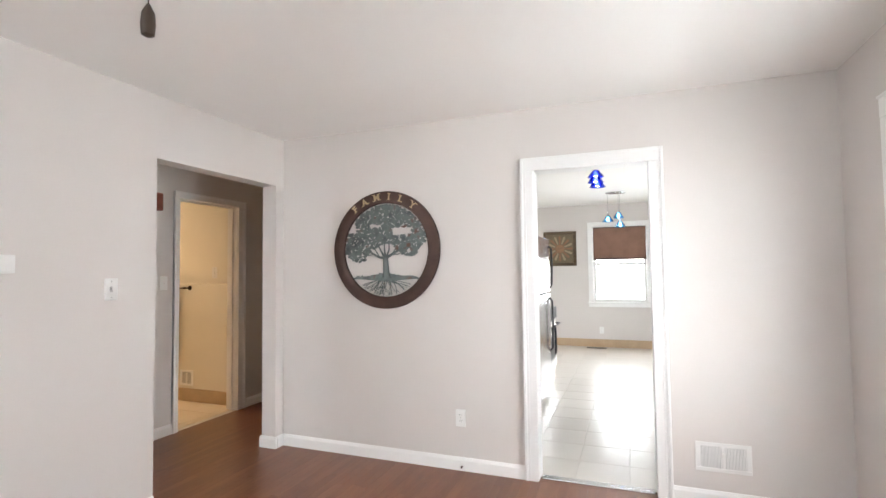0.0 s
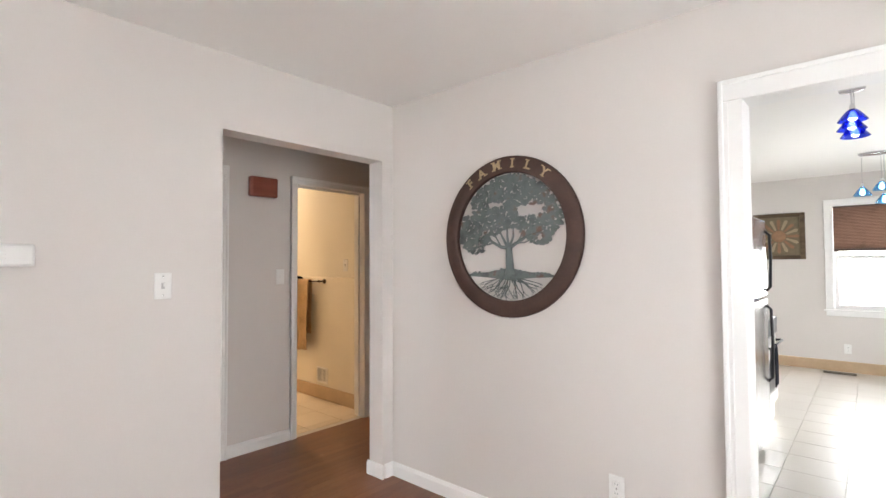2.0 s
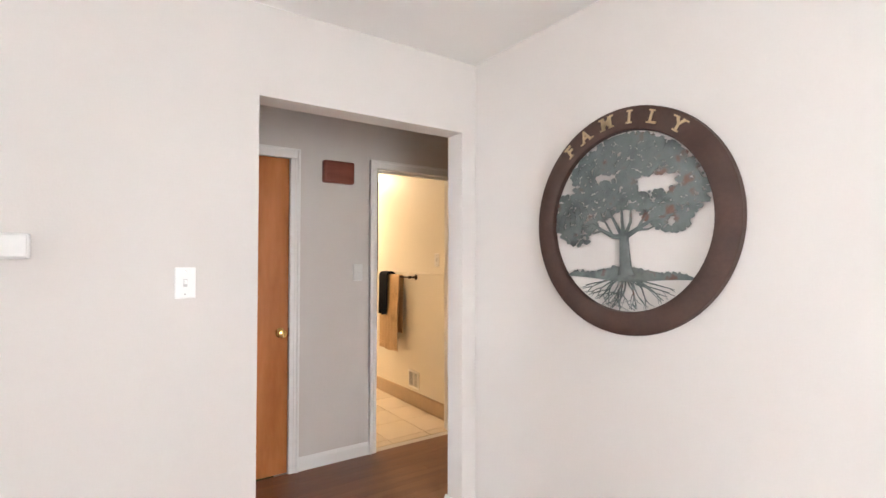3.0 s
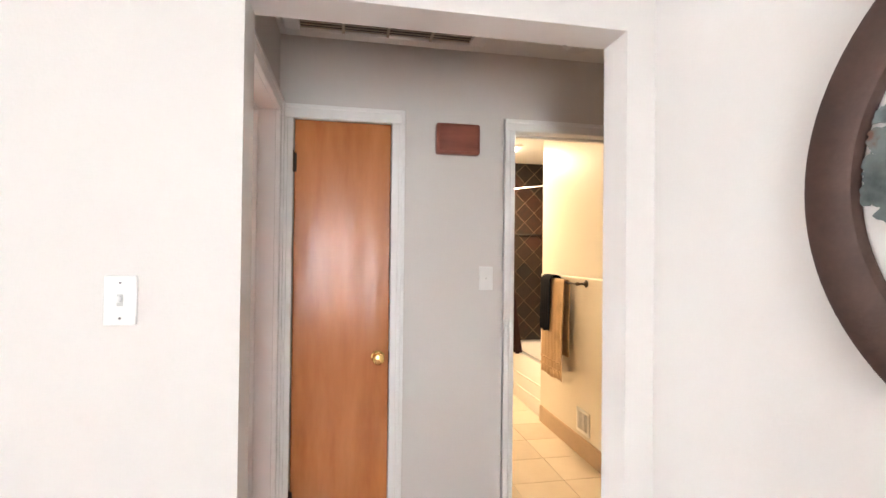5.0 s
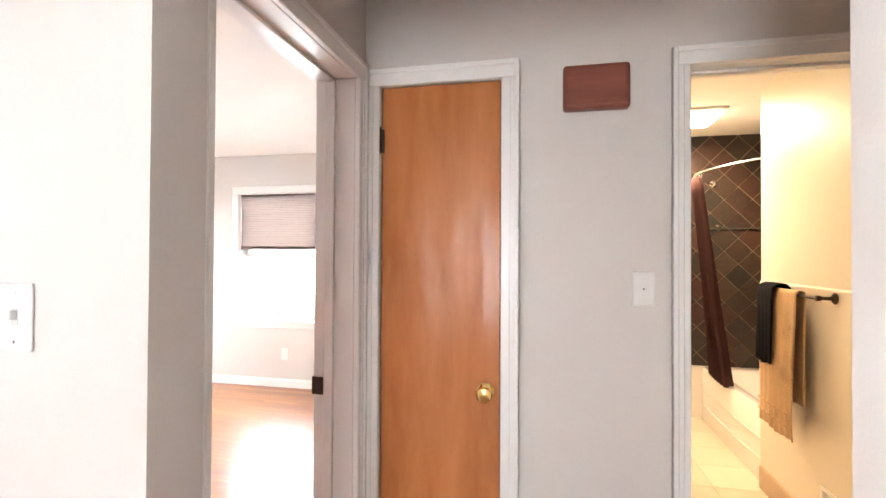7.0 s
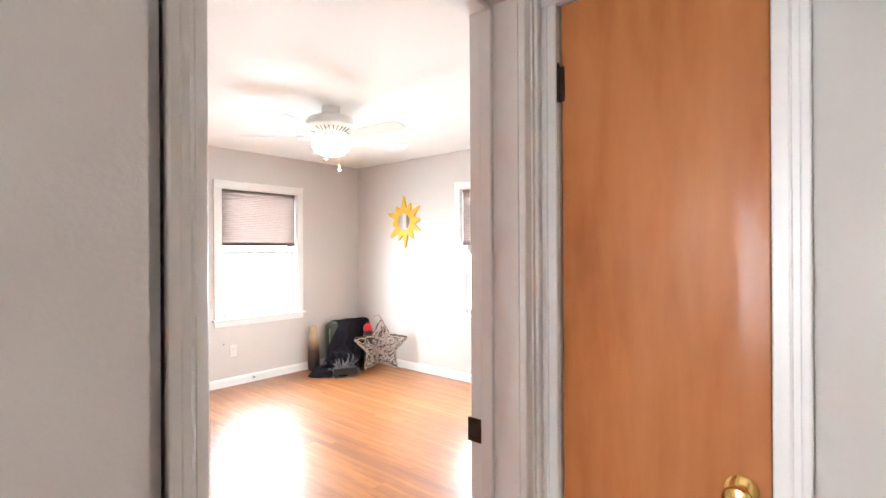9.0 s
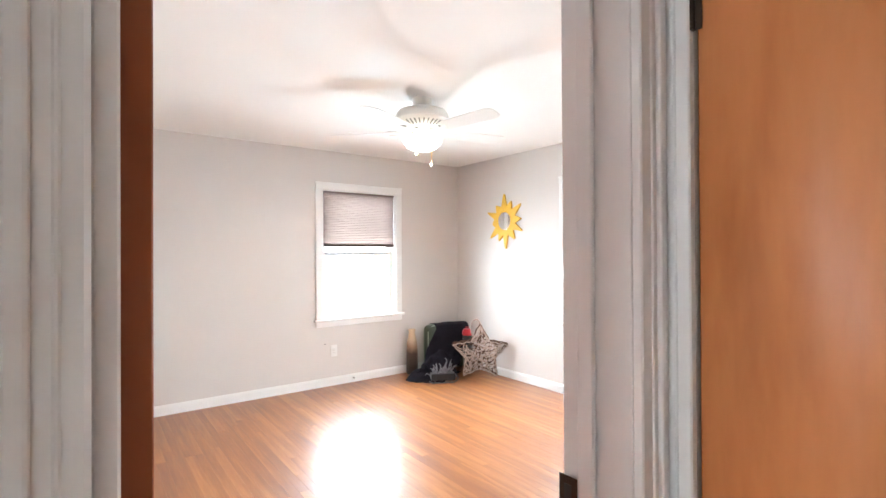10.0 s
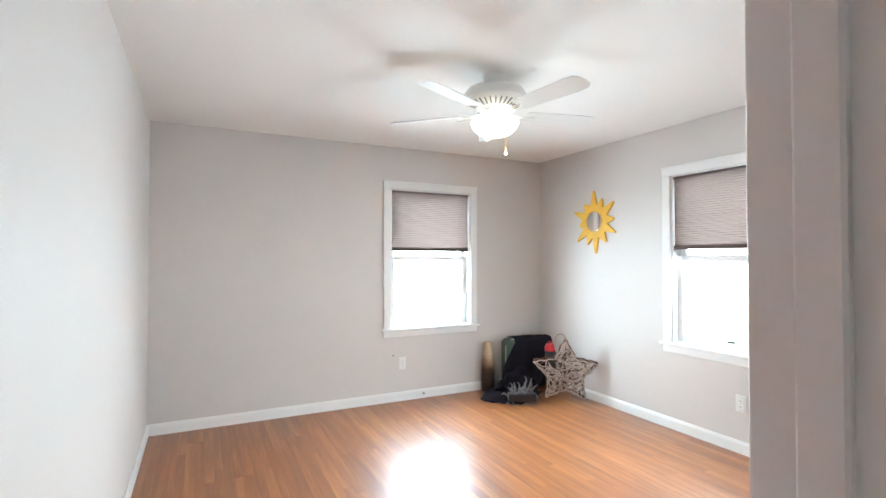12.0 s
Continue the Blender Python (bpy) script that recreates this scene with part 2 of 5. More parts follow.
def tube(points, radius, seg=8, bm=None, closed=False):
    """A round rod through points; radius is a number or one for each point."""
    bm = bm or bmesh.new()
    pts = [Vector(p) for p in points]
    rad = radius if isinstance(radius, (list, tuple)) else [radius] * len(pts)
    rings, side = [], None
    for i, p in enumerate(pts):
        d = (pts[(i + 1) % len(pts)] if closed or i + 1 < len(pts) else p) - (pts[i - 1] if closed or i else p)
        d.normalize()
        if side is None:
            side = d.orthogonal().normalized()
        side = (side - d * side.dot(d)).normalized()
        up = d.cross(side)
        rings.append([bm.verts.new(p + (side * math.cos(2 * math.pi * k / seg) + up * math.sin(2 * math.pi * k / seg)) * rad[i]) for k in range(seg)])
    pairs = list(zip(rings, rings[1:])) + ([(rings[-1], rings[0])] if closed else [])
    for a, b in pairs:
        for k in range(seg):
            bm.faces.new((a[k], a[(k + 1) % seg], b[(k + 1) % seg], b[k]))
    if not closed:
        bm.faces.new(list(reversed(rings[0]))), bm.faces.new(rings[-1])
    return bm


def plate(outline, depth, bevel=0.0, bm=None):
    """A flat piece with the outline (x, z), standing on y = 0 and depth thick towards -y."""
    bm = bm or bmesh.new()
    f = bm.faces.new([bm.verts.new((x, 0, z)) for x, z in outline])
    top = bmesh.ops.extrude_face_region(bm, geom=[f])["geom"]
    tv = [v for v in top if isinstance(v, bmesh.types.BMVert)]
    bmesh.ops.translate(bm, verts=tv, vec=(0, -depth, 0))
    bmesh.ops.recalc_face_normals(bm, faces=bm.faces[:])
    if bevel:
        bmesh.ops.bevel(bm, geom=[e for e in bm.edges if all(v in tv for v in e.verts)], offset=bevel, segments=1, affect="EDGES")
    return bm


def finish(bm, name, material, smooth=False):
    bmesh.ops.recalc_face_normals(bm, faces=bm.faces[:])
    me = bpy.data.meshes.new(name)
    bm.to_mesh(me)
    bm.free()
    me.materials.append(material)
    if smooth:
        me.polygons.foreach_set("use_smooth", [True] * len(me.polygons))
        me.set_sharp_from_angle(angle=radians(40))
    return me


def part(name, bm, material, parent=None, label="", smooth=False, m=None):
    ob = new(name, finish(bm, name, material, smooth))
    if parent is not None:
        ob.parent = parent
    if m is not None:
        ob.matrix_basis = m
    return tagged(ob, label)


def thing(name, m, label, category, group="", kind=""):
    ob = new(name)
    ob.empty_display_size = 0.1
    ob.matrix_basis = m
    return tagged(ob, label, category, group, kind)


def setting(name, bm, material, label, category="wall"):
    return tagged(part(name, bm, material), label, category, kind="structure")


def wall(name, lo, hi, holes, material, label):
    """A wall as a box along x or y, with door and window holes (from, to, bottom, top) along its length."""
    bm = bmesh.new()
    ax = 0 if hi[0] - lo[0] > hi[1] - lo[1] else 1
    at = lo[ax]

    def piece(a, b, z0, z1):
        if b - a > 1e-4 and z1 - z0 > 1e-4:
            p, q = list(lo), list(hi)
            p[ax], q[ax], p[2], q[2] = a, b, z0, z1
            box(bm, p, q)
    for a, b, z0, z1 in sorted(holes):
        piece(at, a, lo[2], hi[2])
        piece(a, b, lo[2], z0), piece(a, b, z1, hi[2])
        at = b
    piece(at, hi[ax], lo[2], hi[2])
    bmesh.ops.remove_doubles(bm, verts=bm.verts[:], dist=1e-5)
    return setting(name, bm, material, label)


def run(name, segments, profile, material, label, category):
    """Skirting of one profile (out, up) along straight pieces (from, to, outward)."""
    bm = bmesh.new()
    for a, b, out in segments:
        a, b, o = Vector((*a, 0)), Vector((*b, 0)), Vector((*out, 0))
        ends = [[bm.verts.new(e + o * p + Vector((0, 0, q))) for p, q in profile] for e in (a, b)]
        n = len(profile)
        for k in range(n):
            bm.faces.new((ends[0][k], ends[0][(k + 1) % n], ends[1][(k + 1) % n], ends[1][k]))
        bm.faces.new(ends[0]), bm.faces.new(list(reversed(ends[1])))
    return setting(name, bm, material, label, category)


# ---- structure ----
CL = 2.44
wall("wall_living_west", (-2.32, -3.6, 0), (-2.19, 5.0, CL), [(1.95, 2.995, 0, 2.058)], PAINT, "pale grey painted wall with a plain cased-free opening to the hall")
wall("wall_living_north", (-2.19, 3.085, 0), (1.64, 3.215, 2.5), [(-0.17, 0.556, 0, 2.032)], PAINT, "pale grey painted wall with a white-cased opening to the kitchen")
wall("wall_living_east", (1.51, -3.6, 0), (1.64, 3.085, CL), [(1.55, 2.5, 0.58, 2.03)], PAINT, "pale grey painted wall with a wide window")
wall("wall_living_south", (-2.33, -3.73, 0), (1.64, -3.6, CL), [(-1.9, 0.1, 0.58, 2.03)], PAINT, "pale grey painted wall behind the walker")
wall("wall_hall_west", (-3.41, 1.885, 0), (-3.28, 5.0, CL), [(1.950, 2.409, 0, 2.036), (3.022, 3.734, 0, 2.047)], PAINT, "pale grey hall wall with a closet and a bathroom doorway")
wall("wall_hall_north", (-3.41, 5.0, 0), (-2.19, 5.13, CL), [], PAINT, "pale grey wall closing the hall")
wall("wall_bedroom_north", (-6.333, 1.73, 0), (-2.32, 1.885, 2.46), [(-3.194, -2.395, 0, 2.057)], PAINT, "pale grey wall between hall and bedroom with a doorway")
wall("wall_bedroom_east", (-2.39, -2.57, 0), (-2.32, 1.73, 2.46), [], PAINT, "pale grey bedroom wall behind the open door")
wall("wall_bedroom_south", (-6.333, -2.57, 0), (-2.39, -2.42, 2.46), [(-5.275, -4.395, 0.70, 2.052)], PAINT, "pale grey bedroom wall with a window")
wall("wall_bedroom_west", (-6.333, -2.42, 0), (-6.183, 1.73, 2.46), [(-0.706, 0.215, 0.70, 2.052)], PAINT, "pale grey bedroom wall with a window and a sun mirror")
wall("wall_bath_north", (-4.85, 3.845, 0), (-3.41, 4.74, CL), [], CREAM, "cream painted bathroom wall with a towel bar")
wall("wall_bath_back", (-6.245, 4.61, 0), (-4.85, 4.74, CL), [], CREAM, "cream wall behind the bathtub")
wall("wall_bath_west", (-6.245, 2.42, 0), (-6.115, 4.61, CL), [], CREAM, "cream bathroom wall that carries slate tiles")
wall("wall_bath_south", (-6.115, 2.42, 0), (-3.41, 2.55, CL), [], CREAM, "cream bathroom wall")
wall("wall_kitchen_west", (-1.75, 3.215, 0), (-1.62, 9.0, 2.5), [], PAINT, "pale grey kitchen wall behind the refrigerator")
wall("wall_kitchen_east", (2.2, 3.215, 0), (2.33, 9.0, 2.5), [(5.5, 7.3, 0.1, 2.1)], PAINT, "pale grey kitchen wall with a glazed door opening")
wall("wall_kitchen_north", (-1.62, 8.85, 0), (2.2, 9.0, 2.5), [(-0.175, 0.725, 0.78, 2.11)], PAINT, "pale grey kitchen wall with a window")
wall("wall_kitchen_south", (1.64, 3.085, 0), (2.33, 3.215, 2.5), [], PAINT, "pale grey kitchen wall beside the opening")
setting("ceiling_living", solid((-2.33, -3.73, CL), (1.64, 3.085, CL + 0.1)), CEILING, "white painted living room ceiling", "ceiling")
setting("ceiling_hall", solid((-3.41, 1.885, CL - 0.01), (-2.33, 5.13, CL + 0.1)), CEILING, "white painted hall ceiling", "ceiling")
setting("ceiling_bath", solid((-6.53, 2.42, CL), (-3.41, 4.74, CL + 0.1)), CEILING, "white bathroom ceiling", "ceiling")
setting("ceiling_bedroom", solid((-6.333, -2.57, 2.46), (-2.33, 1.885, 2.56)), CEILING, "white painted bedroom ceiling", "ceiling")
setting("ceiling_kitchen", solid((-1.75, 3.085, 2.5), (2.33, 9.0, 2.6)), CEILING, "white painted kitchen ceiling", "ceiling")
FLOOR_LIVING = setting("floor_living", solid((-2.33, -3.73, -0.15), (1.64, 3.215, -0.012)), SUBFLOOR, "dark subfloor under brown oak strips", "floor")
FLOOR_HALL = setting("floor_hall", solid((-3.28, 1.885, -0.15), (-2.33, 5.13, -0.012)), SUBFLOOR, "dark subfloor under brown oak strips in the hall", "floor")
FLOOR_BEDROOM = setting("floor_bedroom", solid((-6.333, -2.57, -0.15), (-2.33, 1.885, -0.012)), SUBFLOOR, "dark subfloor under amber oak strips", "floor")
FLOOR_BATH = setting("floor_bath", solid((-6.53, 2.42, -0.15), (-3.28, 4.74, -0.004)), GROUT, "pale grout under beige bathroom tiles", "floor")
FLOOR_KITCHEN = setting("floor_kitchen", solid((-1.75, 3.215, -0.15), (2.33, 9.0, -0.004)), GROUT, "pale grout under cream kitchen tiles", "floor")
setting("ground", solid((-60, -60, -0.8), (60, 60, -0.7)), surface("lawn", (0.07, 0.10, 0.035), 0.9, vary=0.4, scale=1.5, grain=20), "grass ground round the house", "ground")
BASE = [(0, 0), (0.014, 0), (0.014, 0.068), (0.009, 0.08), (0.006, 0.088), (0, 0.088)]
run("baseboard_living", [((-2.19, 3.009), (-2.19, 3.085), (1, 0)), ((-2.19, -3.6), (-2.19, 1.95), (1, 0)), ((-2.334, 2.995), (-2.176, 2.995), (0, -1)),
                         ((-2.19, 3.085), (-0.243, 3.085), (0, -1)), ((0.629, 3.085), (1.51, 3.085), (0, -1)), ((1.51, -3.6), (1.51, 3.085), (-1, 0))], BASE, TRIM, "white painted baseboard of the living room", "baseboard")
run("baseboard_hall", [((-3.28, 2.473), (-3.28, 2.988), (1, 0)), ((-3.28, 3.82), (-3.28, 5.0), (1, 0)), ((-2.32, 3.009), (-2.32, 5.0), (-1, 0))], BASE, TRIM, "white painted baseboard of the hall", "baseboard")
run("baseboard_bedroom", [((-2.39, -2.42), (-2.39, 1.73), (-1, 0)), ((-6.183, -2.42), (-2.39, -2.42), (0, 1)), ((-6.183, -2.42), (-6.183, 1.73), (1, 0)), ((-6.183, 1.73), (-3.27, 1.73), (0, -1))], BASE, TRIM, "white painted baseboard of the bedroom", "baseboard")
run("base_tile_bath", [((-4.84, 3.837), (-3.41, 3.837), (0, -1))], [(0, 0), (0.012, 0), (0.012, 0.125), (0.006, 0.135), (0, 0.135)], TANTILE, "tan tile skirting of the bathroom", "baseboard")
run("base_tile_kitchen", [((-1.62, 8.85), (2.2, 8.85), (0, -1)), ((2.2, 3.215), (2.2, 5.5), (-1, 0))], [(0, 0), (0.012, 0), (0.012, 0.125), (0.006, 0.135), (0, 0.135)], TANTILE, "tan tile skirting of the kitchen", "baseboard")
run("wainscot_bath", [((-4.85, 3.845), (-3.41, 3.845), (0, -1))], [(0, 0.135), (0.008, 0.135), (0.008, 1.245), (0.004, 1.255), (0, 1.255)], WAINSCOT, "glazed cream wainscot of the bathroom wall", "wainscot")


def casing(name, m, width, height, band, label, left=True, right=True, thick=0.02):
    """Door casing on a wall's face, in a frame with x along the wall, y out of it and the opening from 0 to width."""
    t = thing(name, m, label, "door casing", kind="structure")
    bl = band if left is True else left
    br = band if right is True else right
    for nm, a, b in (("left_board", -bl, 0.0), ("right_board", width, width + br)):
        bm = solid((a, 0, 0), (b, thick, height), 0.003)
        o = a if nm == "left_board" else b
        s = 1 if nm == "left_board" else -1
        lo, hi = sorted((o, o + s * 0.018))
        if b - a > 0.05:
            box(bm, (lo, 0.001, 0.0), (hi, thick + 0.009, height + band - 0.001), 0.004, 2)
            lo, hi = sorted((o + s * 0.03, o + s * 0.036))
            box(bm, (lo, 0.001, 0.001), (hi, thick + 0.003, height), 0.002)
        part(nm, bm, TRIM, t)
    bm = solid((-bl, 0, height), (width + br, thick, height + band), 0.003)
    box(bm, (-bl + 0.0006, 0.0016, height + band - 0.018), (width + br - 0.0006, thick + 0.0064, height + band + 0.001), 0.003, 2)
    part("head_board", bm, TRIM, t)
    return t


def lining(name, m, width, height, depth, label, stop=None, proud=0.012):
    """Jamb boards inside an opening: x across, y from the near face (0) into the wall (-depth)."""
    t = thing(name, m, label, "door jamb", kind="structure")
    part("left_jamb", solid((0.0005, -depth, 0), (0.012, 0, height), 0.002), TRIM, t)
    part("right_jamb", solid((width - 0.012, -depth, 0), (width - 0.0005, 0, height), 0.002), TRIM, t)
    part("head_jamb", solid((0.012, -depth, height - 0.012), (width - 0.012, 0, height - 0.0005), 0.002), TRIM, t)
    if stop:
        a, b = stop
        part("left_stop", solid((0.012, a, 0), (0.024, b, height - 0.012), 0.003), TRIM, t)
        part("right_stop", solid((width - 0.012 - proud, a, 0), (width - 0.012, b, height - 0.012), 0.003), TRIM, t)
        part("head_stop", solid((0.024, a, height - 0.024), (width - 0.012 - proud, b, height - 0.012), 0.003), TRIM, t)
    return t


casing("casing_kitchen", pose(0.544, 3.085, 0, 0, 0, 180), 0.702, 2.02, 0.085, "white painted casing of the kitchen opening")
lining("jamb_kitchen", pose(0.556, 3.085, 0, 0, 0, 180), 0.726, 2.032, 0.13, "white painted jamb of the kitchen opening")
casing("casing_closet", pose(-3.28, 2.409, 0, 0, 0, -90), 0.459, 2.036, 0.064, "white painted casing of the narrow closet door", right=0.060)
casing("casing_bath", pose(-3.28, 3.722, 0, 0, 0, -90), 0.688, 2.035, 0.06, "white painted casing of the bathroom doorway", left=0.096, right=0.056)
lining("jamb_bath", pose(-3.28, 3.734, 0, 0, 0, -90), 0.712, 2.047, 0.13, "white painted jamb of the bathroom doorway", (-0.09, -0.05))
casing("casing_bedroom", pose(-3.182, 1.885, 0, 0, 0, 0), 0.777, 2.045, 0.066, "white painted casing of the bedroom doorway", right=0.053)
lining("jamb_bedroom", pose(-3.194, 1.885, 0, 0, 0, 0), 0.799, 2.057, 0.155, "white painted jamb of the bedroom doorway", (-0.112, -0.075), 0.024)

# ---- windows ----
SKYGLOW = glowing("overcast_sky_glow", (0.95, 0.98, 1.0), 13.0)


def window(name, m, width, bottom, top, label, shade_to=None, band=0.076, depth=0.15, crank=False, fabric=SHADE):
    """A double-hung window: x along the wall from 0 to width, y out of the room, z up; m sets it on the wall's inner face."""
    t = thing(name, m, label, "window", kind="structure")
    h = top - bottom
    fr = part("window_frame", solid((-band, -0.018, bottom), (0, 0, top), 0.003), TRIM, t, "left casing board")
    part("right_casing", solid((width, -0.018, bottom), (width + band, 0, top), 0.003), TRIM, t)
    bm = solid((-band, -0.02, top), (width + band, 0, top + band), 0.003)
    box(bm, (-band - 0.006, -0.026, top + band - 0.014), (width + band + 0.006, 0, top + band), 0.003)
    part("head_casing", bm, TRIM, t)
    bm = solid((-band - 0.02, -0.045, bottom - 0.024), (width + band + 0.02, 0.03, bottom), 0.005, 2)
    part("window_sill", bm, TRIM, t)
    part("apron", solid((-band, -0.016, bottom - 0.082), (width + band, 0, bottom - 0.024), 0.003), TRIM, t)
    for nm, a, b in (("left_reveal", 0.0005, 0.012), ("right_reveal", width - 0.012, width - 0.0005)):
        part(nm, solid((a, 0, bottom), (b, depth, top)), TRIM, t)
    part("head_reveal", solid((0.012, 0, top - 0.012), (width - 0.012, depth, top - 0.0005)), TRIM, t)
    part("outer_sill", solid((0.012, 0.03, bottom - 0.02), (width - 0.012, depth, bottom + 0.008)), TRIM, t)
    mid = bottom + h * 0.5
    for nm, z0, z1, y in (("lower_sash", bottom + 0.008, mid + 0.02, 0.055), ("upper_sash", mid - 0.02, top - 0.012, 0.095)):
        a, b = 0.014, width - 0.014
        bm = solid((a, y, z0), (a + 0.045, y + 0.035, z1), 0.004)
        box(bm, (b - 0.045, y, z0), (b, y + 0.035, z1), 0.004)
        box(bm, (a + 0.045, y + 0.001, z0), (b - 0.045, y + 0.034, z0 + 0.05), 0.004)
        box(bm, (a + 0.045, y + 0.001, z1 - 0.04), (b - 0.045, y + 0.034, z1), 0.004)
        sash = part(nm, bm, TRIM, t)
        g = part("pane", solid((a + 0.04, y + 0.015, z0 + 0.045), (b - 0.04, y + 0.019, z1 - 0.035)), PANE, sash, "clear glass pane")
        g.visible_shadow = False
    bm = solid((width * 0.5 - 0.03, 0.035, bottom + 0.06), (width * 0.5 + 0.03, 0.055, bottom + 0.075), 0.004)
    part("sash_lift", bm, BRONZE if crank else PLASTIC, t, "small dark sash lift" if crank else "")
    if shade_to is not None:
        s = thing("window_shade", m, ("brown" if fabric is BROWNSHADE else "taupe") + " cellular shade lowered over the upper half of the window", "window shade", "window shades")
        n = int((top - 0.02 - shade_to) / 0.019)
        bm = bmesh.new()
        rows = []
        for k in range(2 * n + 1):
            z = top - 0.03 - (top - 0.03 - shade_to - 0.025) * k / (2 * n)
            y = 0.02 - (0.0045 if k % 2 else 0.0)
            rows.append((bm.verts.new((0.018, y, z)), bm.verts.new((width - 0.018, y, z))))
        for p, q in zip(rows, rows[1:]):
            bm.faces.new((p[0], p[1], q[1], q[0]))
        part("fabric", bm, fabric, s)
        part("head_rail", solid((0.016, 0.0, top - 0.032), (width - 0.016, 0.04, top - 0.013), 0.003), cloth("dark_taupe", (0.10, 0.07, 0.062)), s, "dark taupe head rail")
        part("bottom_rail", solid((0.016, 0.004, shade_to), (width - 0.016, 0.036, shade_to + 0.034), 0.004), bpy.data.materials["dark_taupe"], s, "dark taupe bottom rail")
    return t


window("window_1", pose(-4.395, -2.42, 0, 0, 0, 180), 0.88, 0.70, 2.052, "white double-hung window under a half-lowered shade", 1.45)
window("window_2", pose(-6.183, -0.706, 0, 0, 0, 90), 0.921, 0.70, 2.052, "white double-hung window beside the sun mirror", 1.45, crank=True)
window("window_3", pose(-0.175, 8.85, 0), 0.90, 0.78, 2.11, "white kitchen window under a brown shade", 1.52, fabric=BROWNSHADE)
window("window_4", pose(1.51, 2.5, 0, 0, 0, -90), 0.95, 0.58, 2.03, "white living room window under a raised shade", 1.9, 0.1, 0.13)
# unseen window, added for the south lamp behind the walker
window("window_5", pose(0.1, -3.6, 0, 0, 0, 180), 2.0, 0.58, 2.03, "wide white unseen window, added to let in light behind the walker", None, 0.1, 0.13)
# glowing sky panels; the fifth is added behind the unseen south window
for k, (lo, hi) in enumerate((((-6.2, -4.05, 0.1), (-3.5, -4.0, 3.6)), ((-7.85, -1.9, 0.1), (-7.8, 1.4, 3.6)), ((-1.6, 10.4, -0.2), (2.2, 10.45, 3.8)),
                              ((3.2, -2.0, -0.2), (3.25, 4.0, 3.6)), ((-3.6, -5.2, -0.2), (1.8, -5.15, 3.6)), ((4.0, 4.4, -0.2), (4.05, 8.6, 3.6)))):
    setting("backdrop_%d" % (k + 1), solid(lo, hi), SKYGLOW, "plain white overcast sky outside a window", "backdrop")


# ---- doors ----
def knob(parent, m, label="round polished brass knob"):
    k = part("knob", lathe([(0.031, 0), (0.032, 0.004), (0.026, 0.009), (0.012, 0.013), (0.011, 0.028), (0.018, 0.034), (0.026, 0.043), (0.0285, 0.053), (0.026, 0.062), (0.014, 0.066)], 28), BRASS, parent, label, True)
    k.matrix_basis = m
    return k


def hinge(parent, m):
    bm = solid((-0.016, 0, -0.045), (0.016, 0.003, 0.045), 0.001)
    lathe([(0.006, -0.046), (0.0065, -0.045), (0.0065, 0.045), (0.006, 0.046)], 12, bm, pose(0, 0.007, 0))
    lathe([(0.003, 0.046), (0.006, 0.049), (0.002, 0.056)], 12, bm, pose(0, 0.007, 0))
    part("hinge", bm, BRONZE, parent, "dark bronze hinge", m=m)


closet = thing("door_1", pose(-3.28, 1.952, 0), "closed narrow closet door in glossy orange birch veneer", "door", kind="structure")
part("slab", solid((-0.035, 0.003, 0.008), (0.0, 0.454, 2.033), 0.0025), DOORWOOD, closet, m=pose(0, 0, 0))
knob(closet, pose(0.0, 0.403, 0.908, 0, 90, 0))
part("latch", solid((-0.004, 0.4542, 0.880), (0.008, 0.4565, 0.936), 0.001), BRONZE, closet, "dark latch plate")
for z in (1.83, 0.25):
    hinge(closet, pose(0.003, -0.002, z, 0, 0, -90))
setting("closet_back", solid((-3.96, 1.885, 0), (-3.9, 2.42, CL)), PAINT, "plain wall inside the closet")

bed_door = thing("door_2", pose(-2.432, 1.738, 0, 0, 0, 92), "bedroom door in birch veneer coloured darker for shade, swung open against the wall", "door", kind="structure")
part("slab", solid((-0.745, 0.0, 0.01), (0.0, 0.034, 2.03), 0.002), SHADED_DOORWOOD, bed_door)
knob(bed_door, pose(-0.69, 0.034, 0.915, -90, 0, 0))
for z in (1.80, 1.0, 0.22):
    hinge(bed_door, pose(-0.004, 0.005, z, 0, 0, 90))
strike = thing("strike_plate", pose(-3.170, 1.752, 0.92), "dark bronze strike plate set in the door jamb", "strike plate", kind="structure")
bm = solid((0, -0.022, -0.032), (0.003, 0.022, 0.032), 0.001)
part("plate", bm, BRONZE, strike)
part("slot", solid((0.0031, -0.009, -0.016), (0.0036, 0.009, 0.016)), BLACK, strike, "dark latch slot")
th = thing("threshold_kitchen", pose(0.193, 3.15, 0), "thin brushed metal threshold strip under the kitchen opening", "threshold", kind="structure")
part("strip", solid((-0.339, -0.03, 0.0), (0.339, 0.03, 0.008), 0.003, 2), STEEL, th)


# ---- wall plates and small fittings ----
LIGHTGREY = surface("light_grey_plastic", (0.5, 0.49, 0.48), 0.4, bump=0)


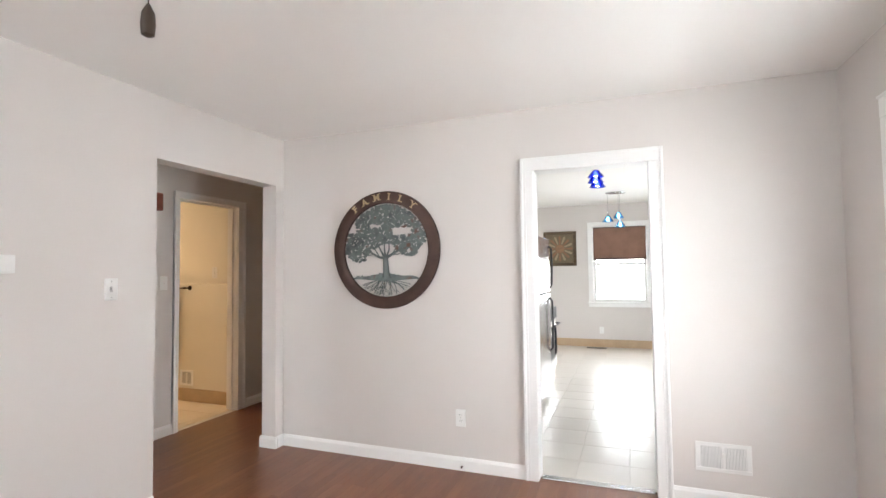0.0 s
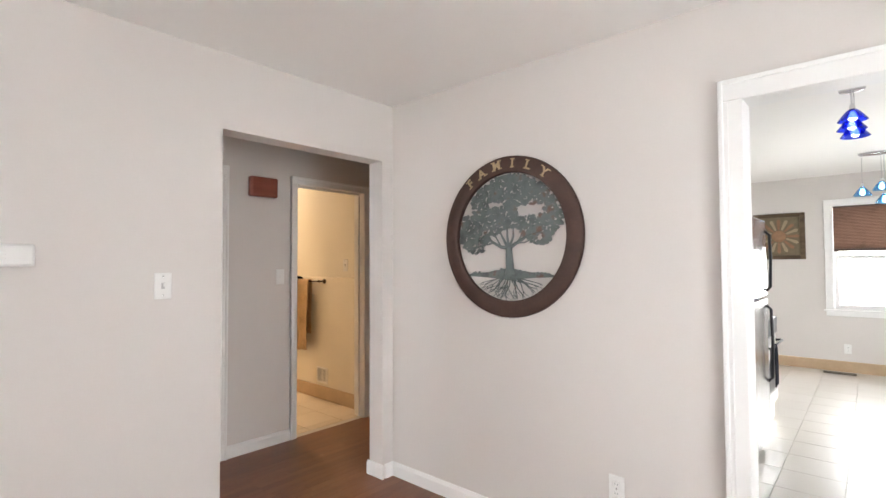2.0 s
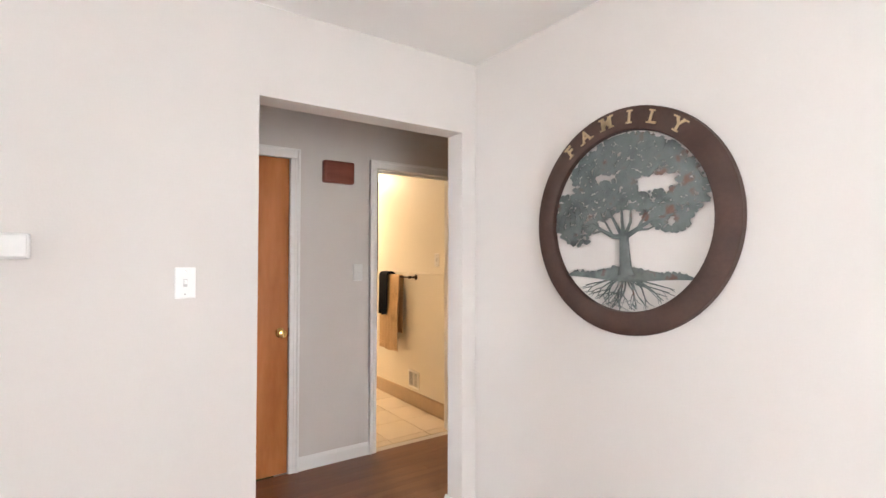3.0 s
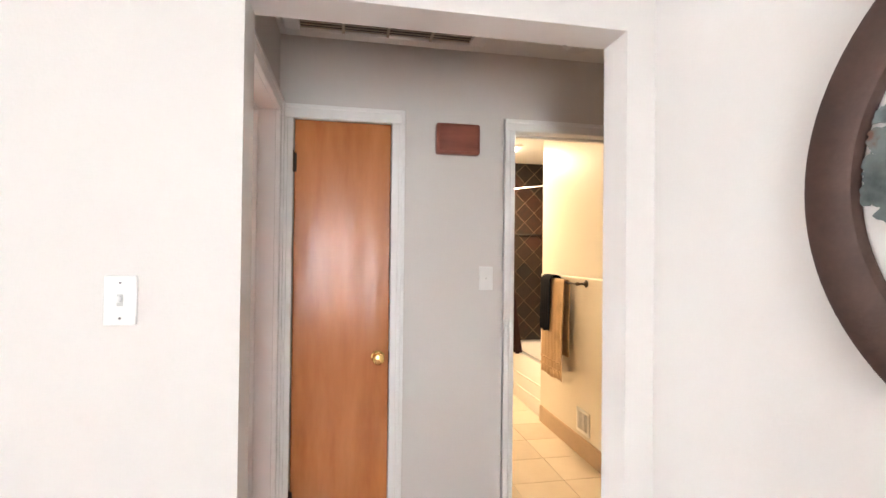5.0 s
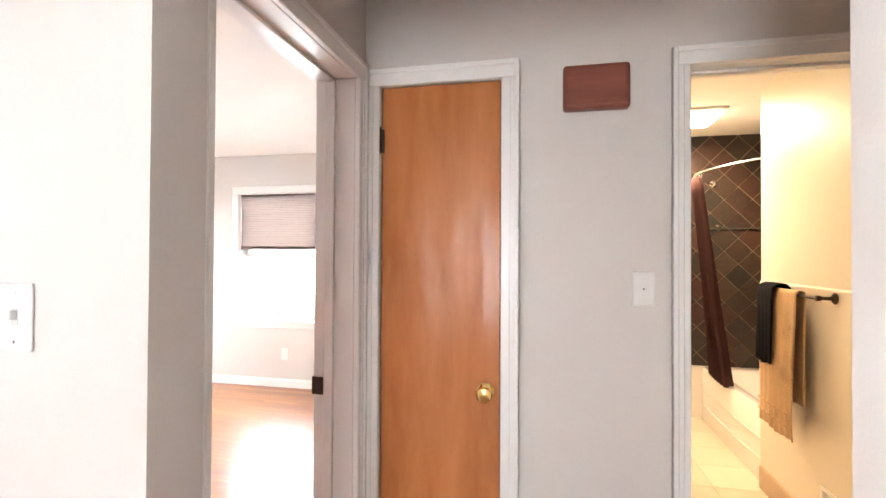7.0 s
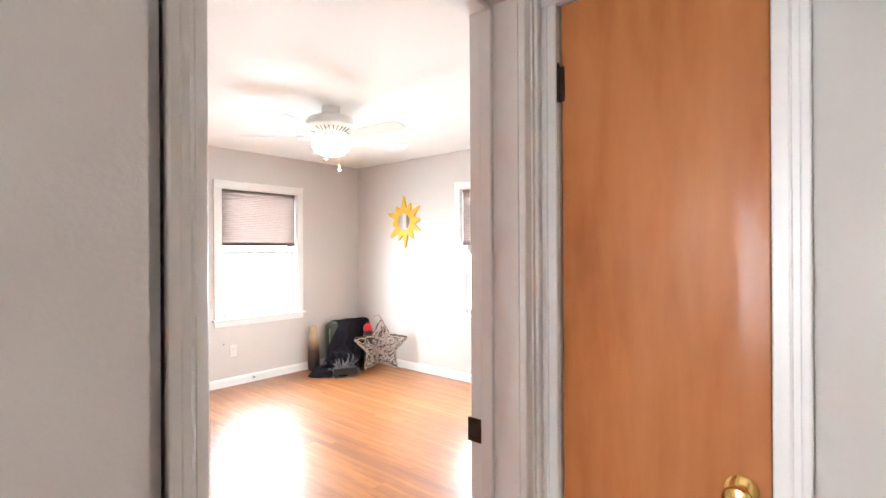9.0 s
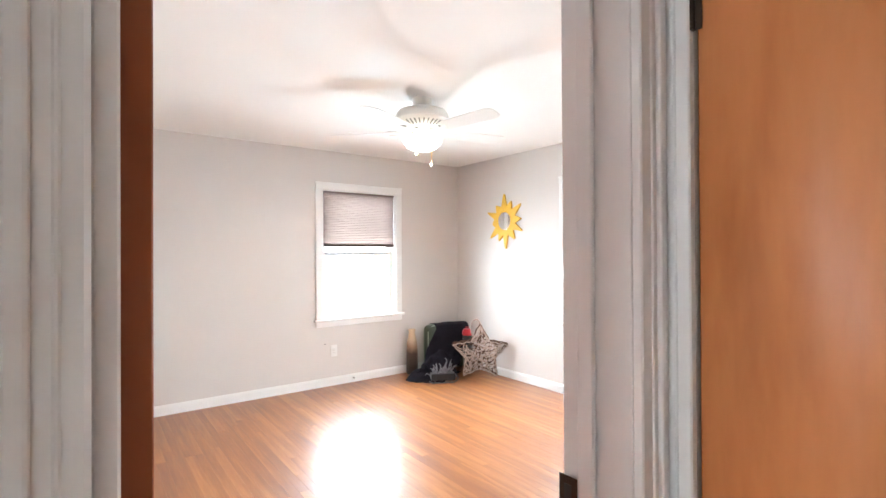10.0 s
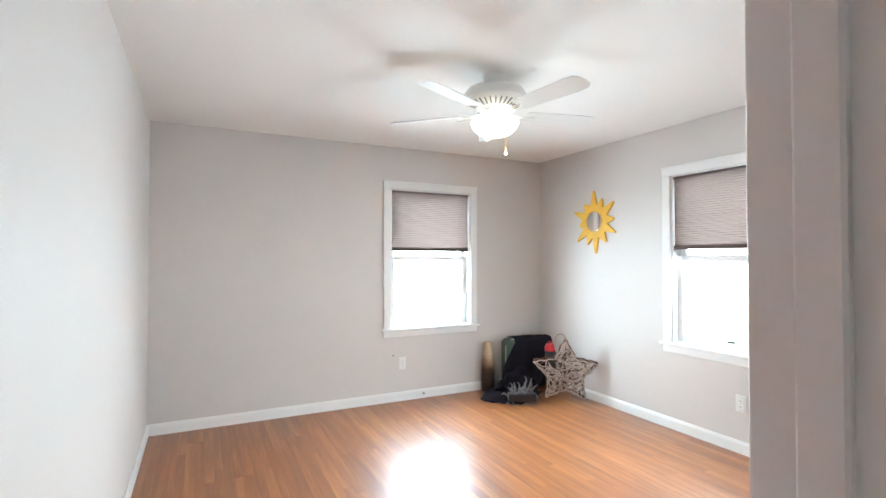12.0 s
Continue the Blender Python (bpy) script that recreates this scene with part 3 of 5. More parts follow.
def wall_plate(name, m, label, category, holes):
    """A plate in the xz plane that faces -y."""
    t = thing(name, m, label, category)
    part("cover", solid((-0.036, -0.006, -0.059), (0.036, 0, 0.059), 0.004, 2), PLASTIC, t)
    if holes == "switch":
        part("toggle", solid((-0.005, -0.018, -0.004), (0.005, -0.005, 0.012), 0.002), PLASTIC, t)
        part("slot", solid((-0.007, -0.0066, -0.014), (0.007, -0.0058, 0.014)), LIGHTGREY, t, "grey slot round the toggle")
    elif holes == "outlet":
        for z in (-0.02, 0.02):
            part("socket", solid((-0.017, -0.0085, z - 0.014), (0.017, -0.005, z + 0.014), 0.005, 2), PLASTIC, t)
            for x in (-0.006, 0.006):
                part("slot", solid((x - 0.0012, -0.009, z - 0.003), (x + 0.0012, -0.0083, z + 0.006)), GREYPLASTIC, t)
    for z in (-0.042, 0.042) if holes == "switch" else (0,):
        part("screw", lathe([(0.003, 0), (0.0028, 0.001), (0.001, 0.0012)], 10), STEEL, t, m=pose(0, -0.006, z, 90, 0, 0))
    return t


wall_plate("light_switch", pose(-2.19, 1.685, 1.288, 0, 0, 90), "white toggle light switch on the pale grey wall", "light switch", "switch")
wall_plate("light_switch", pose(-3.28, 2.89, 1.288, 0, 0, 90), "white blank switch plate on the hall wall", "light switch", "blank")
wall_plate("light_switch", pose(-3.70, 3.845, 1.375), "white switch plate on the cream bathroom wall", "light switch", "switch")
wall_plate("wall_outlet", pose(-0.69, 3.085, 0.353), "white wall outlet under the round tree plaque", "outlet", "outlet")
wall_plate("wall_outlet", pose(-4.517, -2.42, 0.36, 0, 0, 180), "white wall outlet under the bedroom window", "outlet", "outlet")
wall_plate("wall_outlet", pose(-6.183, -0.15, 0.35, 0, 0, 90), "white wall outlet below the bedroom window with the crank", "outlet", "outlet")
wall_plate("wall_outlet", pose(-0.05, 8.85, 0.29), "white wall outlet under the kitchen window", "outlet", "outlet")
jack = thing("cable_jack", pose(-4.735, -2.406, 0.048, 0, 0, 180), "small metal cable jack on the white baseboard", "cable jack")
part("cover", solid((-0.018, -0.006, -0.026), (0.018, 0, 0.026), 0.003), PLASTIC, jack)
part("socket", lathe([(0.007, 0), (0.007, 0.012), (0.004, 0.014)], 12), BRONZE, jack, "dark metal cable socket", m=pose(0, -0.006, 0, 90, 0, 0))
nail = thing("wall_anchor", pose(-4.42, -2.42, 0.44, 90, 0, 180), "tiny dark screw stuck in the wall", "screw")
part("head", lathe([(0.006, 0), (0.006, 0.003), (0.003, 0.006)], 10), BRONZE, nail)
jack2 = copy_thing(jack, pose(-0.68, 3.071, 0.03, 0, 0, 0))

thermo = thing("thermostat", pose(-2.19, 1.13, 1.42, 0, 0, 90), "white plastic thermostat with a small grey display", "thermostat")
bm = solid((-0.105, -0.028, -0.042), (0.105, 0, 0.042), 0.008, 3)
box(bm, (-0.098, -0.033, -0.036), (0.098, -0.02, 0.036), 0.006, 2)
part("body", bm, PLASTIC, thermo, smooth=True)
part("display", solid((-0.075, -0.0345, -0.012), (-0.015, -0.0325, 0.014), 0.001), surface("grey_lcd", (0.16, 0.18, 0.16), 0.2, bump=0), thermo, "dark grey display")
for z in (-0.014, 0.0, 0.014):
    part("button", solid((0.006, -0.036, z - 0.004), (0.02, -0.0325, z + 0.004), 0.0015), PLASTIC, thermo)


DUCT = surface("grey_duct", (0.30, 0.30, 0.29), 0.6, bump=0)


def grille(name, m, w, h, label, bars=14, lever=True, paint=PLASTIC):
    """A wall register facing -y, centred."""
    t = thing(name, m, label, "vent")
    bm = solid((-w / 2, -0.006, -h / 2), (w / 2, 0, -h / 2 + 0.022), 0.002)
    box(bm, (-w / 2, -0.006, h / 2 - 0.022), (w / 2, 0, h / 2), 0.002)
    box(bm, (-w / 2, -0.006, -h / 2 + 0.022), (-w / 2 + 0.026, 0, h / 2 - 0.022), 0.002)
    box(bm, (w / 2 - 0.026, -0.006, -h / 2 + 0.022), (w / 2, 0, h / 2 - 0.022), 0.002)
    box(bm, (-0.008, -0.006, -h / 2 + 0.022), (0.008, 0, h / 2 - 0.022), 0.002)
    part("frame", bm, paint, t)
    part("backing", solid((-w / 2 + 0.02, -0.0015, -h / 2 + 0.02), (w / 2 - 0.02, -0.0005, h / 2 - 0.02)), DUCT, t, "grey duct behind the fins")
    for s in (-1, 1):
        span = (w / 2 - 0.026) - 0.008
        n = bars // 2
        for k in range(n):
            x = s * (0.008 + span * (k + 0.5) / n)
            part("fin", solid((x - 0.0022, -0.005, -h / 2 + 0.021), (x + 0.0022, -0.001, h / 2 - 0.021)), paint, t)
    if lever:
        part("lever", solid((-0.006, -0.018, 0.008), (0.006, -0.006, 0.026), 0.002), PLASTIC, t)
    return t


grille("wall_register", pose(0.893, 3.085, 0.277), 0.285, 0.165, "white metal wall register low on the living room wall", 30)
grille("wall_register", pose(-4.075, 3.836, 0.245), 0.19, 0.165, "white metal register in the bathroom wainscot", 8, False)
fv = grille("floor_vent", pose(-0.13, 8.68, 0.004, -90, 0, 0), 0.32, 0.12, "brown floor vent in the kitchen tiles", 20, False, BRONZE)

chime = thing("door_chime", pose(-3.28, 2.732, 1.973, 0, 0, 90), "mahogany box of a door chime on the hall wall", "door chime")
MAHOG = wood("mahogany", (0.19, 0.052, 0.033), (0.235, 0.068, 0.043), (0.28, 0.085, 0.054), 0.38, "x", 6, 1.5, 0.3)
bm = solid((-0.109, -0.055, -0.075), (0.109, 0, 0.075), 0.012, 3)
part("body", bm, MAHOG, chime, smooth=True)
part("front_panel", solid((-0.098, -0.059, -0.064), (0.098, -0.05, 0.064), 0.004, 2), MAHOG, chime)
smoke = thing("smoke_detector", pose(-3.06, 3.27, CL - 0.01, 180, 0, 0), "round white smoke detector on the hall ceiling", "smoke detector")
part("body", lathe([(0.068, 0), (0.068, 0.012), (0.062, 0.03), (0.04, 0.038), (0.005, 0.039)], 32), PLASTIC, smoke, smooth=True)
part("ring", lathe([(0.045, 0.0385), (0.044, 0.041), (0.03, 0.0415)], 32), PLASTIC, smoke)

hatch = thing("ceiling_return_grille", pose(-2.88, 2.375, CL - 0.01), "large white-framed louvred return grille in the hall ceiling", "vent")
SLATC = surface("dusty_taupe_slat", (0.50, 0.42, 0.35), 0.6, vary=0.2, scale=12)
for nm, lo, hi in (("frame_board", (-0.36, -0.46, -0.022), (-0.29, 0.46, 0)), ("frame_board", (0.29, -0.46, -0.022), (0.36, 0.46, 0)), ("frame_board", (-0.29, -0.46, -0.022), (0.29, -0.39, 0)), ("frame_board", (-0.29, 0.39, -0.022), (0.29, 0.46, 0))):
    part(nm, solid(lo, hi, 0.006, 2), TRIM, hatch)
part("backing", solid((-0.29, -0.39, -0.003), (0.29, 0.39, -0.001)), surface("dark_duct", (0.16, 0.13, 0.11), 0.9), hatch, "dark duct behind the slats")
for k in range(22):
    x = -0.278 + 0.0265 * k
    part("slat", solid((-0.011, -0.389, -0.0012), (0.011, 0.389, 0.0012)), SLATC, hatch, m=pose(x, 0, -0.012, 0, 18, 0))
for y in (-0.2, 0.0, 0.2):
    part("rib", solid((-0.289, y - 0.006, -0.022), (0.289, y + 0.006, -0.016)), SLATC, hatch)

# ---- round tree plaque ----
RUST = surface("rust_brown_metal", (0.070, 0.036, 0.027), 0.55, 0.3, vary=0.35, scale=9, grain=80, bump=0.1)
m_, nodes_, links_, p_ = shader("patina_metal")
v_ = coords(nodes_, links_)
n_ = nodes_.new("ShaderNodeTexNoise")
n_.inputs["Scale"].default_value, n_.inputs["Detail"].default_value = 17, 8
links_.new(v_, n_.inputs[0])
x_, s_ = nodes_.new("ShaderNodeSeparateXYZ"), nodes_.new("ShaderNodeMath")
links_.new(v_, x_.inputs[0])
s_.operation, s_.inputs[1].default_value = "MULTIPLY_ADD", 0.22
links_.new(x_.outputs["X"], s_.inputs[0]), links_.new(n_.outputs[0], s_.inputs[2])
r_ = ramp(nodes_, [(0.28, (0.055, 0.066, 0.064)), (0.45, (0.125, 0.145, 0.142)), (0.60, (0.165, 0.185, 0.18)), (0.68, (0.15, 0.075, 0.05))])
links_.new(s_.outputs[0], r_.inputs[0]), links_.new(r_.outputs[0], p_.inputs["Base Color"])
p_.inputs["Roughness"].default_value, p_.inputs["Metallic"].default_value = 0.6, 0.2
PATINA = m_
GOLD = surface("gold_letter", (0.52, 0.39, 0.23), 0.4, 0.4, vary=0.15, scale=40, bump=0)

plaque = thing("wall_plaque", pose(-1.258, 3.085, 1.526), "round rusty metal plaque with a patina tree and gold lettering", "wall art")
bm = bmesh.new()
prof = [(0.345, -0.012), (0.347, -0.026), (0.353, -0.030), (0.425, -0.030), (0.433, -0.026), (0.435, -0.004), (0.345, -0.004)]
seg = 96
rings = [[bm.verts.new((r * math.cos(2 * math.pi * k / seg), y, r * math.sin(2 * math.pi * k / seg))) for r, y in prof] for k in range(seg)]
for k in range(seg):
    a, b = rings[k], rings[(k + 1) % seg]
    for j in range(len(prof)):
        bm.faces.new((a[j], a[(j + 1) % len(prof)], b[(j + 1) % len(prof)], b[j]))
part("ring", bm, RUST, plaque, "rust-brown metal ring", True)


SERIFS = {"F": ((0.1, 0), (0.1, 1)), "A": ((0.06, 0), (0.94, 0)), "M": ((0.07, 0), (0.93, 0), (0.05, 1), (0.95, 1)), "I": ((0.5, 0), (0.5, 1)),
          "L": ((0.12, 0), (0.12, 1)), "Y": ((0.08, 1), (0.92, 1), (0.5, 0))}


def letter(ch, parent, m, size, material):
    """A raised letter with slab serifs at the ends of its strokes."""
    cu = bpy.data.curves.new("letter", "FONT")
    cu.offset = 0.0016
    cu.body, cu.size, cu.extrude, cu.align_x, cu.align_y = ch, size, 0.002, "CENTER", "CENTER"
    tmp = bpy.data.objects.new("letter_shape", cu)
    scene.collection.objects.link(tmp)
    me = bpy.data.meshes.new_from_object(tmp.evaluated_get(bpy.context.evaluated_depsgraph_get()))
    bpy.data.objects.remove(tmp)
    xs, ys = [v.co.x for v in me.vertices], [v.co.y for v in me.vertices]
    bm = bmesh.new()
    bm.from_mesh(me)
    for fx, fy in SERIFS[ch]:
        x, y = min(xs) + fx * (max(xs) - min(xs)), min(ys) + fy * (max(ys) - min(ys))
        s = -1 if fy else 1
        box(bm, (x - 0.0125, min(y, y + s * 0.006), -0.0018), (x + 0.0125, max(y, y + s * 0.006), 0.0018))
    return tagged(part("letter", bm, material, parent, m=m), "gold letter " + ch)


for ch, a in zip("FAMILY", (128, 114.5, 99, 84.0, 69.5, 54)):
    r = 0.391
    letter(ch, plaque, pose(r * math.cos(radians(a)), -0.032, r * math.sin(radians(a))) @ pose(0, 0, 0, 90, 0, 0) @ pose(0, 0, 0, 0, 0, a - 90), 0.068, GOLD)

rng = random.Random(4)


def clump(bm, x, z, r, y):
    n = rng.randint(6, 9)
    ph = rng.random() * 6
    out = [(x + r * (0.5 + 0.5 * rng.random()) * math.cos(ph + 2 * math.pi * k / n) * 1.15, z + r * (0.5 + 0.5 * rng.random()) * math.sin(ph + 2 * math.pi * k / n)) for k in range(n)]
    out = [(px, pz) if math.hypot(px, pz) < 0.344 else (px * 0.344 / math.hypot(px, pz), pz * 0.344 / math.hypot(px, pz)) for px, pz in out]
    back, front = ([bm.verts.new((px, yy, pz)) for px, pz in out] for yy in (y, y - 0.0015))
    bm.faces.new(front)
    for k in range(n):
        bm.faces.new((front[k], back[k], back[(k + 1) % n], front[(k + 1) % n]))


bm = bmesh.new()
k = 0
while k < 1700:
    x, z = rng.uniform(-0.335, 0.335), rng.uniform(-0.09, 0.34)
    if math.hypot(x, z) > 0.335:
        continue
    low = -0.03 + 0.05 * math.cos(x * 16) - (0.06 if x < -0.17 else 0.0) + (0.03 if x > 0.26 else 0)
    if z < low + 0.03:
        continue
    if (abs(x - 0.135) < 0.075 and abs(z - 0.135) < 0.03) or (abs(x + 0.08) < 0.05 and abs(z - 0.178) < 0.012):
        continue
    if x < -0.24 and 0.13 < z < 0.2:
        continue
    clump(bm, x, z, rng.uniform(0.006, 0.016), -0.009 - 0.001 * rng.random())
    k += 1
part("crown", bm, PATINA, plaque, "grey-green patina leaves with rust patches")
TR = Matrix.Diagonal((1, 0.3, 1, 1))
bm = tube([(0.008, -0.036, -0.205), (0.006, -0.036, -0.17), (0.002, -0.036, -0.11), (0.0, -0.036, -0.055)], [0.036, 0.026, 0.022, 0.02], 10)
part("trunk", bm, PATINA, plaque, "grey-green trunk", True, TR)
for pts_, r0 in (([(-0.008, -0.06), (-0.05, -0.055), (-0.10, -0.03), (-0.14, -0.005), (-0.19, -0.002)], 0.011), ([(-0.006, -0.06), (-0.035, -0.01), (-0.07, 0.05)], 0.011), ([(0, -0.06), (-0.008, 0.0), (-0.01, 0.07)], 0.011),
                 ([(0.004, -0.06), (0.03, 0.0), (0.03, 0.06)], 0.010), ([(0.008, -0.06), (0.06, -0.03), (0.12, 0.0), (0.2, 0.015)], 0.011), ([(0.06, -0.028), (0.10, 0.03), (0.12, 0.05)], 0.007),
                 ([(0.05, -0.035), (0.1, -0.035), (0.14, -0.02)], 0.005), ([(-0.1, -0.03), (-0.14, -0.04), (-0.17, -0.03)], 0.005), ([(-0.05, -0.052), (-0.09, 0.01), (-0.12, 0.04)], 0.006)):
    bm = tube([(x, -0.036, z) for x, z in pts_], [r0 * (1 - 0.6 * i / (len(pts_) - 1)) for i in range(len(pts_))], 6)
    part("branch", bm, PATINA, plaque, "", True, TR)
top, bot = [], []
for k in range(97):
    x = -0.285 + 0.57 * k / 96
    taper = min(1.0, (0.285 - abs(x)) / 0.05)
    blade_h = rng.uniform(0.0, 0.014)
    top.append((x, -0.212 + taper * (0.012 + 0.026 * math.exp(-(x / 0.10) ** 2) + blade_h * (0.5 + 0.5 * math.sin(x * 23) ** 2))))
    bot.append((x, -0.216 - 0.016 * math.exp(-(x / 0.14) ** 2) * taper))
part("ground_strip", plate([(x, z) for x, z in top] + list(reversed(bot)), 0.004), PATINA, plaque, "grey-green grassy ground line", m=pose(0, -0.008, 0))


def root_line(x, z, heading, length, r0, depth):
    """A winding root that forks as it runs out under the ground line."""
    pts_, d = [(x, -0.01, z)], heading
    for q in range(6):
        d += rng.uniform(-28, 28)
        d = max(-168, min(-12, d))
        x, z = x + length / 6 * math.cos(radians(d)), z + length / 6 * math.sin(radians(d))
        if math.hypot(x, z) > 0.345:
            break
        pts_.append((x, -0.01, z))
        if depth and q in (1, 3):
            root_line(x, z, d + rng.choice((-38, 38)), length * 0.55, r0 * 0.65, depth - 1)
    if len(pts_) > 2:
        part("root", tube(pts_, [r0 * (1 - 0.6 * i / (len(pts_) - 1)) for i in range(len(pts_))], 5), PATINA, plaque, "", True)


for k in range(19):
    u = k / 18
    root_line(-0.06 + 0.12 * u, -0.222, -168 + 156 * u, 0.12 + 0.17 * abs(2 * u - 1) ** 1.2, 0.0036, 2)

# ---- living room fan with its wooden pull ----
FANDARK = surface("dark_fan_wood", (0.07, 0.045, 0.03), 0.4)
lfan = thing("ceiling_fan", pose(-0.377, 0.487, CL), "dark ceiling fan with a wooden pull on a chain", "ceiling fan")
part("canopy", lathe([(0.065, -0.05), (0.075, -0.01), (0.075, 0)], 24), BRONZE, lfan, smooth=True)
part("motor", lathe([(0.03, -0.2), (0.1, -0.19), (0.12, -0.13), (0.1, -0.06), (0.03, -0.045)], 32), BRONZE, lfan, smooth=True)
for k in range(5):
    part("blade", solid((0.12, -0.055, -0.004), (0.46, 0.055, 0.004), 0.003), FANDARK, lfan, m=pose(0, 0, -0.15, 10, 0, 72 * k + 20))
part("chain", tube([(0, 0, -0.2), (0, 0, -0.59)], 0.0012, 6), BRONZE, lfan)
part("pull", lathe([(0.004, -0.648), (0.011, -0.644), (0.0125, -0.625), (0.011, -0.605), (0.006, -0.594), (0.003, -0.588)], 16), FANDARK, lfan, "dark turned wooden pull", True)

# ---- bedroom ceiling fan ----
FANWHITE = surface("white_fan_enamel", (0.80, 0.79, 0.76), 0.35, vary=0.03, bump=0)
fan = thing("ceiling_fan", pose(-4.30, -0.42, 2.46), "white five-bladed ceiling fan with a lit frosted bowl", "ceiling fan")
part("canopy", lathe([(0.045, -0.075), (0.06, -0.055), (0.068, -0.012), (0.068, 0)], 32), FANWHITE, fan, smooth=True)
part("motor", lathe([(0.05, -0.062), (0.11, -0.07), (0.165, -0.09), (0.182, -0.115), (0.182, -0.15), (0.165, -0.165), (0.10, -0.20), (0.085, -0.212)], 40), FANWHITE, fan, smooth=True)
for k in range(30):
    a = 12 * k
    part("vent_slot", solid((0.106, -0.0045, -0.004), (0.158, 0.0045, 0.002), 0.001), GREYPLASTIC, fan, "grey vent slot", m=pose(0, 0, 0, 0, 0, a) @ pose(0, 0, -0.062 - 0.0, 0, 0, 0) @ pose(0.0, 0, -0.1185, 0, 0, 0) @ Matrix.Translation((0.131, 0, 0)) @ pose(0, 0, 0, 0, -28, 0) @ Matrix.Translation((-0.131, 0, -0.004)))
part("switch_housing", lathe([(0.05, -0.290), (0.058, -0.272), (0.062, -0.225), (0.085, -0.212)], 32), FANWHITE, fan, smooth=True)
GLOBE = glowing("lit_frosted_glass", (1.0, 0.88, 0.72), 4.0)
bowl = part("bowl", lathe([(0.02, -0.378), (0.07, -0.370), (0.105, -0.352), (0.134, -0.322), (0.146, -0.290), (0.144, -0.272), (0.13, -0.268), (0.06, -0.266)], 40), GLOBE, fan, "glowing frosted glass bowl", True)
bowl.visible_shadow = False
bowl.matrix_basis = Matrix.Translation((0, 0, -0.045)) @ Matrix.Diagonal((0.96, 0.96, 0.84, 1))
part("finial", lathe([(0.003, -0.376), (0.007, -0.371), (0.009, -0.364), (0.014, -0.360)], 16), FANWHITE, fan, smooth=True)
for k in range(5):
    a = 26 + 72 * k
    out = [(0.20, -0.05), (0.24, -0.058), (0.56, -0.07), (0.63, -0.066), (0.66, -0.04), (0.665, 0), (0.66, 0.04), (0.63, 0.066), (0.56, 0.07), (0.24, 0.058), (0.20, 0.05)]
    bm = plate(out, 0.006, 0.0015)
    blade = part("blade", bm, FANWHITE, fan, m=pose(0, 0, -0.228, 0, 0, a) @ pose(0, 0, 0, -12, 0, 0) @ pose(0, 0, 0, -90, 0, 0))
    bm = tube([(0.06, 0.0, -0.205), (0.10, 0.012, -0.232), (0.15, 0.022, -0.238), (0.21, 0.028, -0.226), (0.245, 0.026, -0.224)], 0.0065, 8)
    tube([(0.06, 0.0, -0.205), (0.10, -0.012, -0.232), (0.15, -0.022, -0.24), (0.21, -0.028, -0.24), (0.245, -0.026, -0.238)], 0.0065, 8, bm)
    part("blade_arm", bm, FANWHITE, fan, smooth=True, m=pose(0, 0, 0, 0, 0, a))
for x, y, z in ((-0.115, -0.055, -0.44), (0.09, 0.06, -0.40)):
    part("pull_chain", tube([(x * 0.52, y * 0.52, -0.262), (x, y, -0.3), (x, y, z + 0.012)], 0.0018, 6), BRASS, fan)
    part("pull_knob", lathe([(0.003, z - 0.014), (0.009, z - 0.008), (0.0095, z), (0.004, z + 0.012)], 14), FANWHITE, fan, m=pose(x, y, 0), smooth=True)

# ---- sun mirror ----
YELLOW = surface("yellow_paint", (0.72, 0.42, 0.03), 0.5, vary=0.15, scale=14, bump=0.05)
sun_ob = thing("sun_mirror", pose(-6.183, -1.553, 1.735, 0, 0, 90), "yellow painted wooden sun with a round mirror in its middle", "mirror")
out = []
tips = [(92, 0.30), (128, 0.225), (159, 0.30), (188, 0.20), (218, 0.30), (246, 0.24), (272, 0.31), (306, 0.25), (336, 0.285), (363, 0.245), (395, 0.295), (425, 0.235)]
for (d0, r0), (d1, r1) in zip(tips, tips[1:] + [(452, 0.30)]):
    for d, r in ((d0 - 1.5, r0), (d0 + 1.5, r0), (d0 + (d1 - d0) * 0.32, 0.185 + 0.12 * (r0 - 0.2)), ((d0 + d1) / 2, 0.165), (d0 + (d1 - d0) * 0.68, 0.185 + 0.12 * (r1 - 0.2))):
        out.append((r * math.cos(radians(d)), r * math.sin(radians(d))))
part("sunburst", plate(out, 0.018, 0.002), YELLOW, sun_ob)
part("rim", lathe([(0.112, 0), (0.112, 0.004), (0.100, 0.007), (0.097, 0.002)], 40), YELLOW, sun_ob, m=pose(0, -0.018, 0, 90, 0, 0))
MIRROR = surface("mirror_silver", (0.9, 0.9, 0.9), 0.02, 1.0, vary=0, bump=0)
part("mirror_glass", lathe([(0.096, 0), (0.096, 0.004), (0.094, 0.0045)], 40), MIRROR, sun_ob, "round mirror glass", m=pose(0, -0.018, 0, 90, 0, 0))

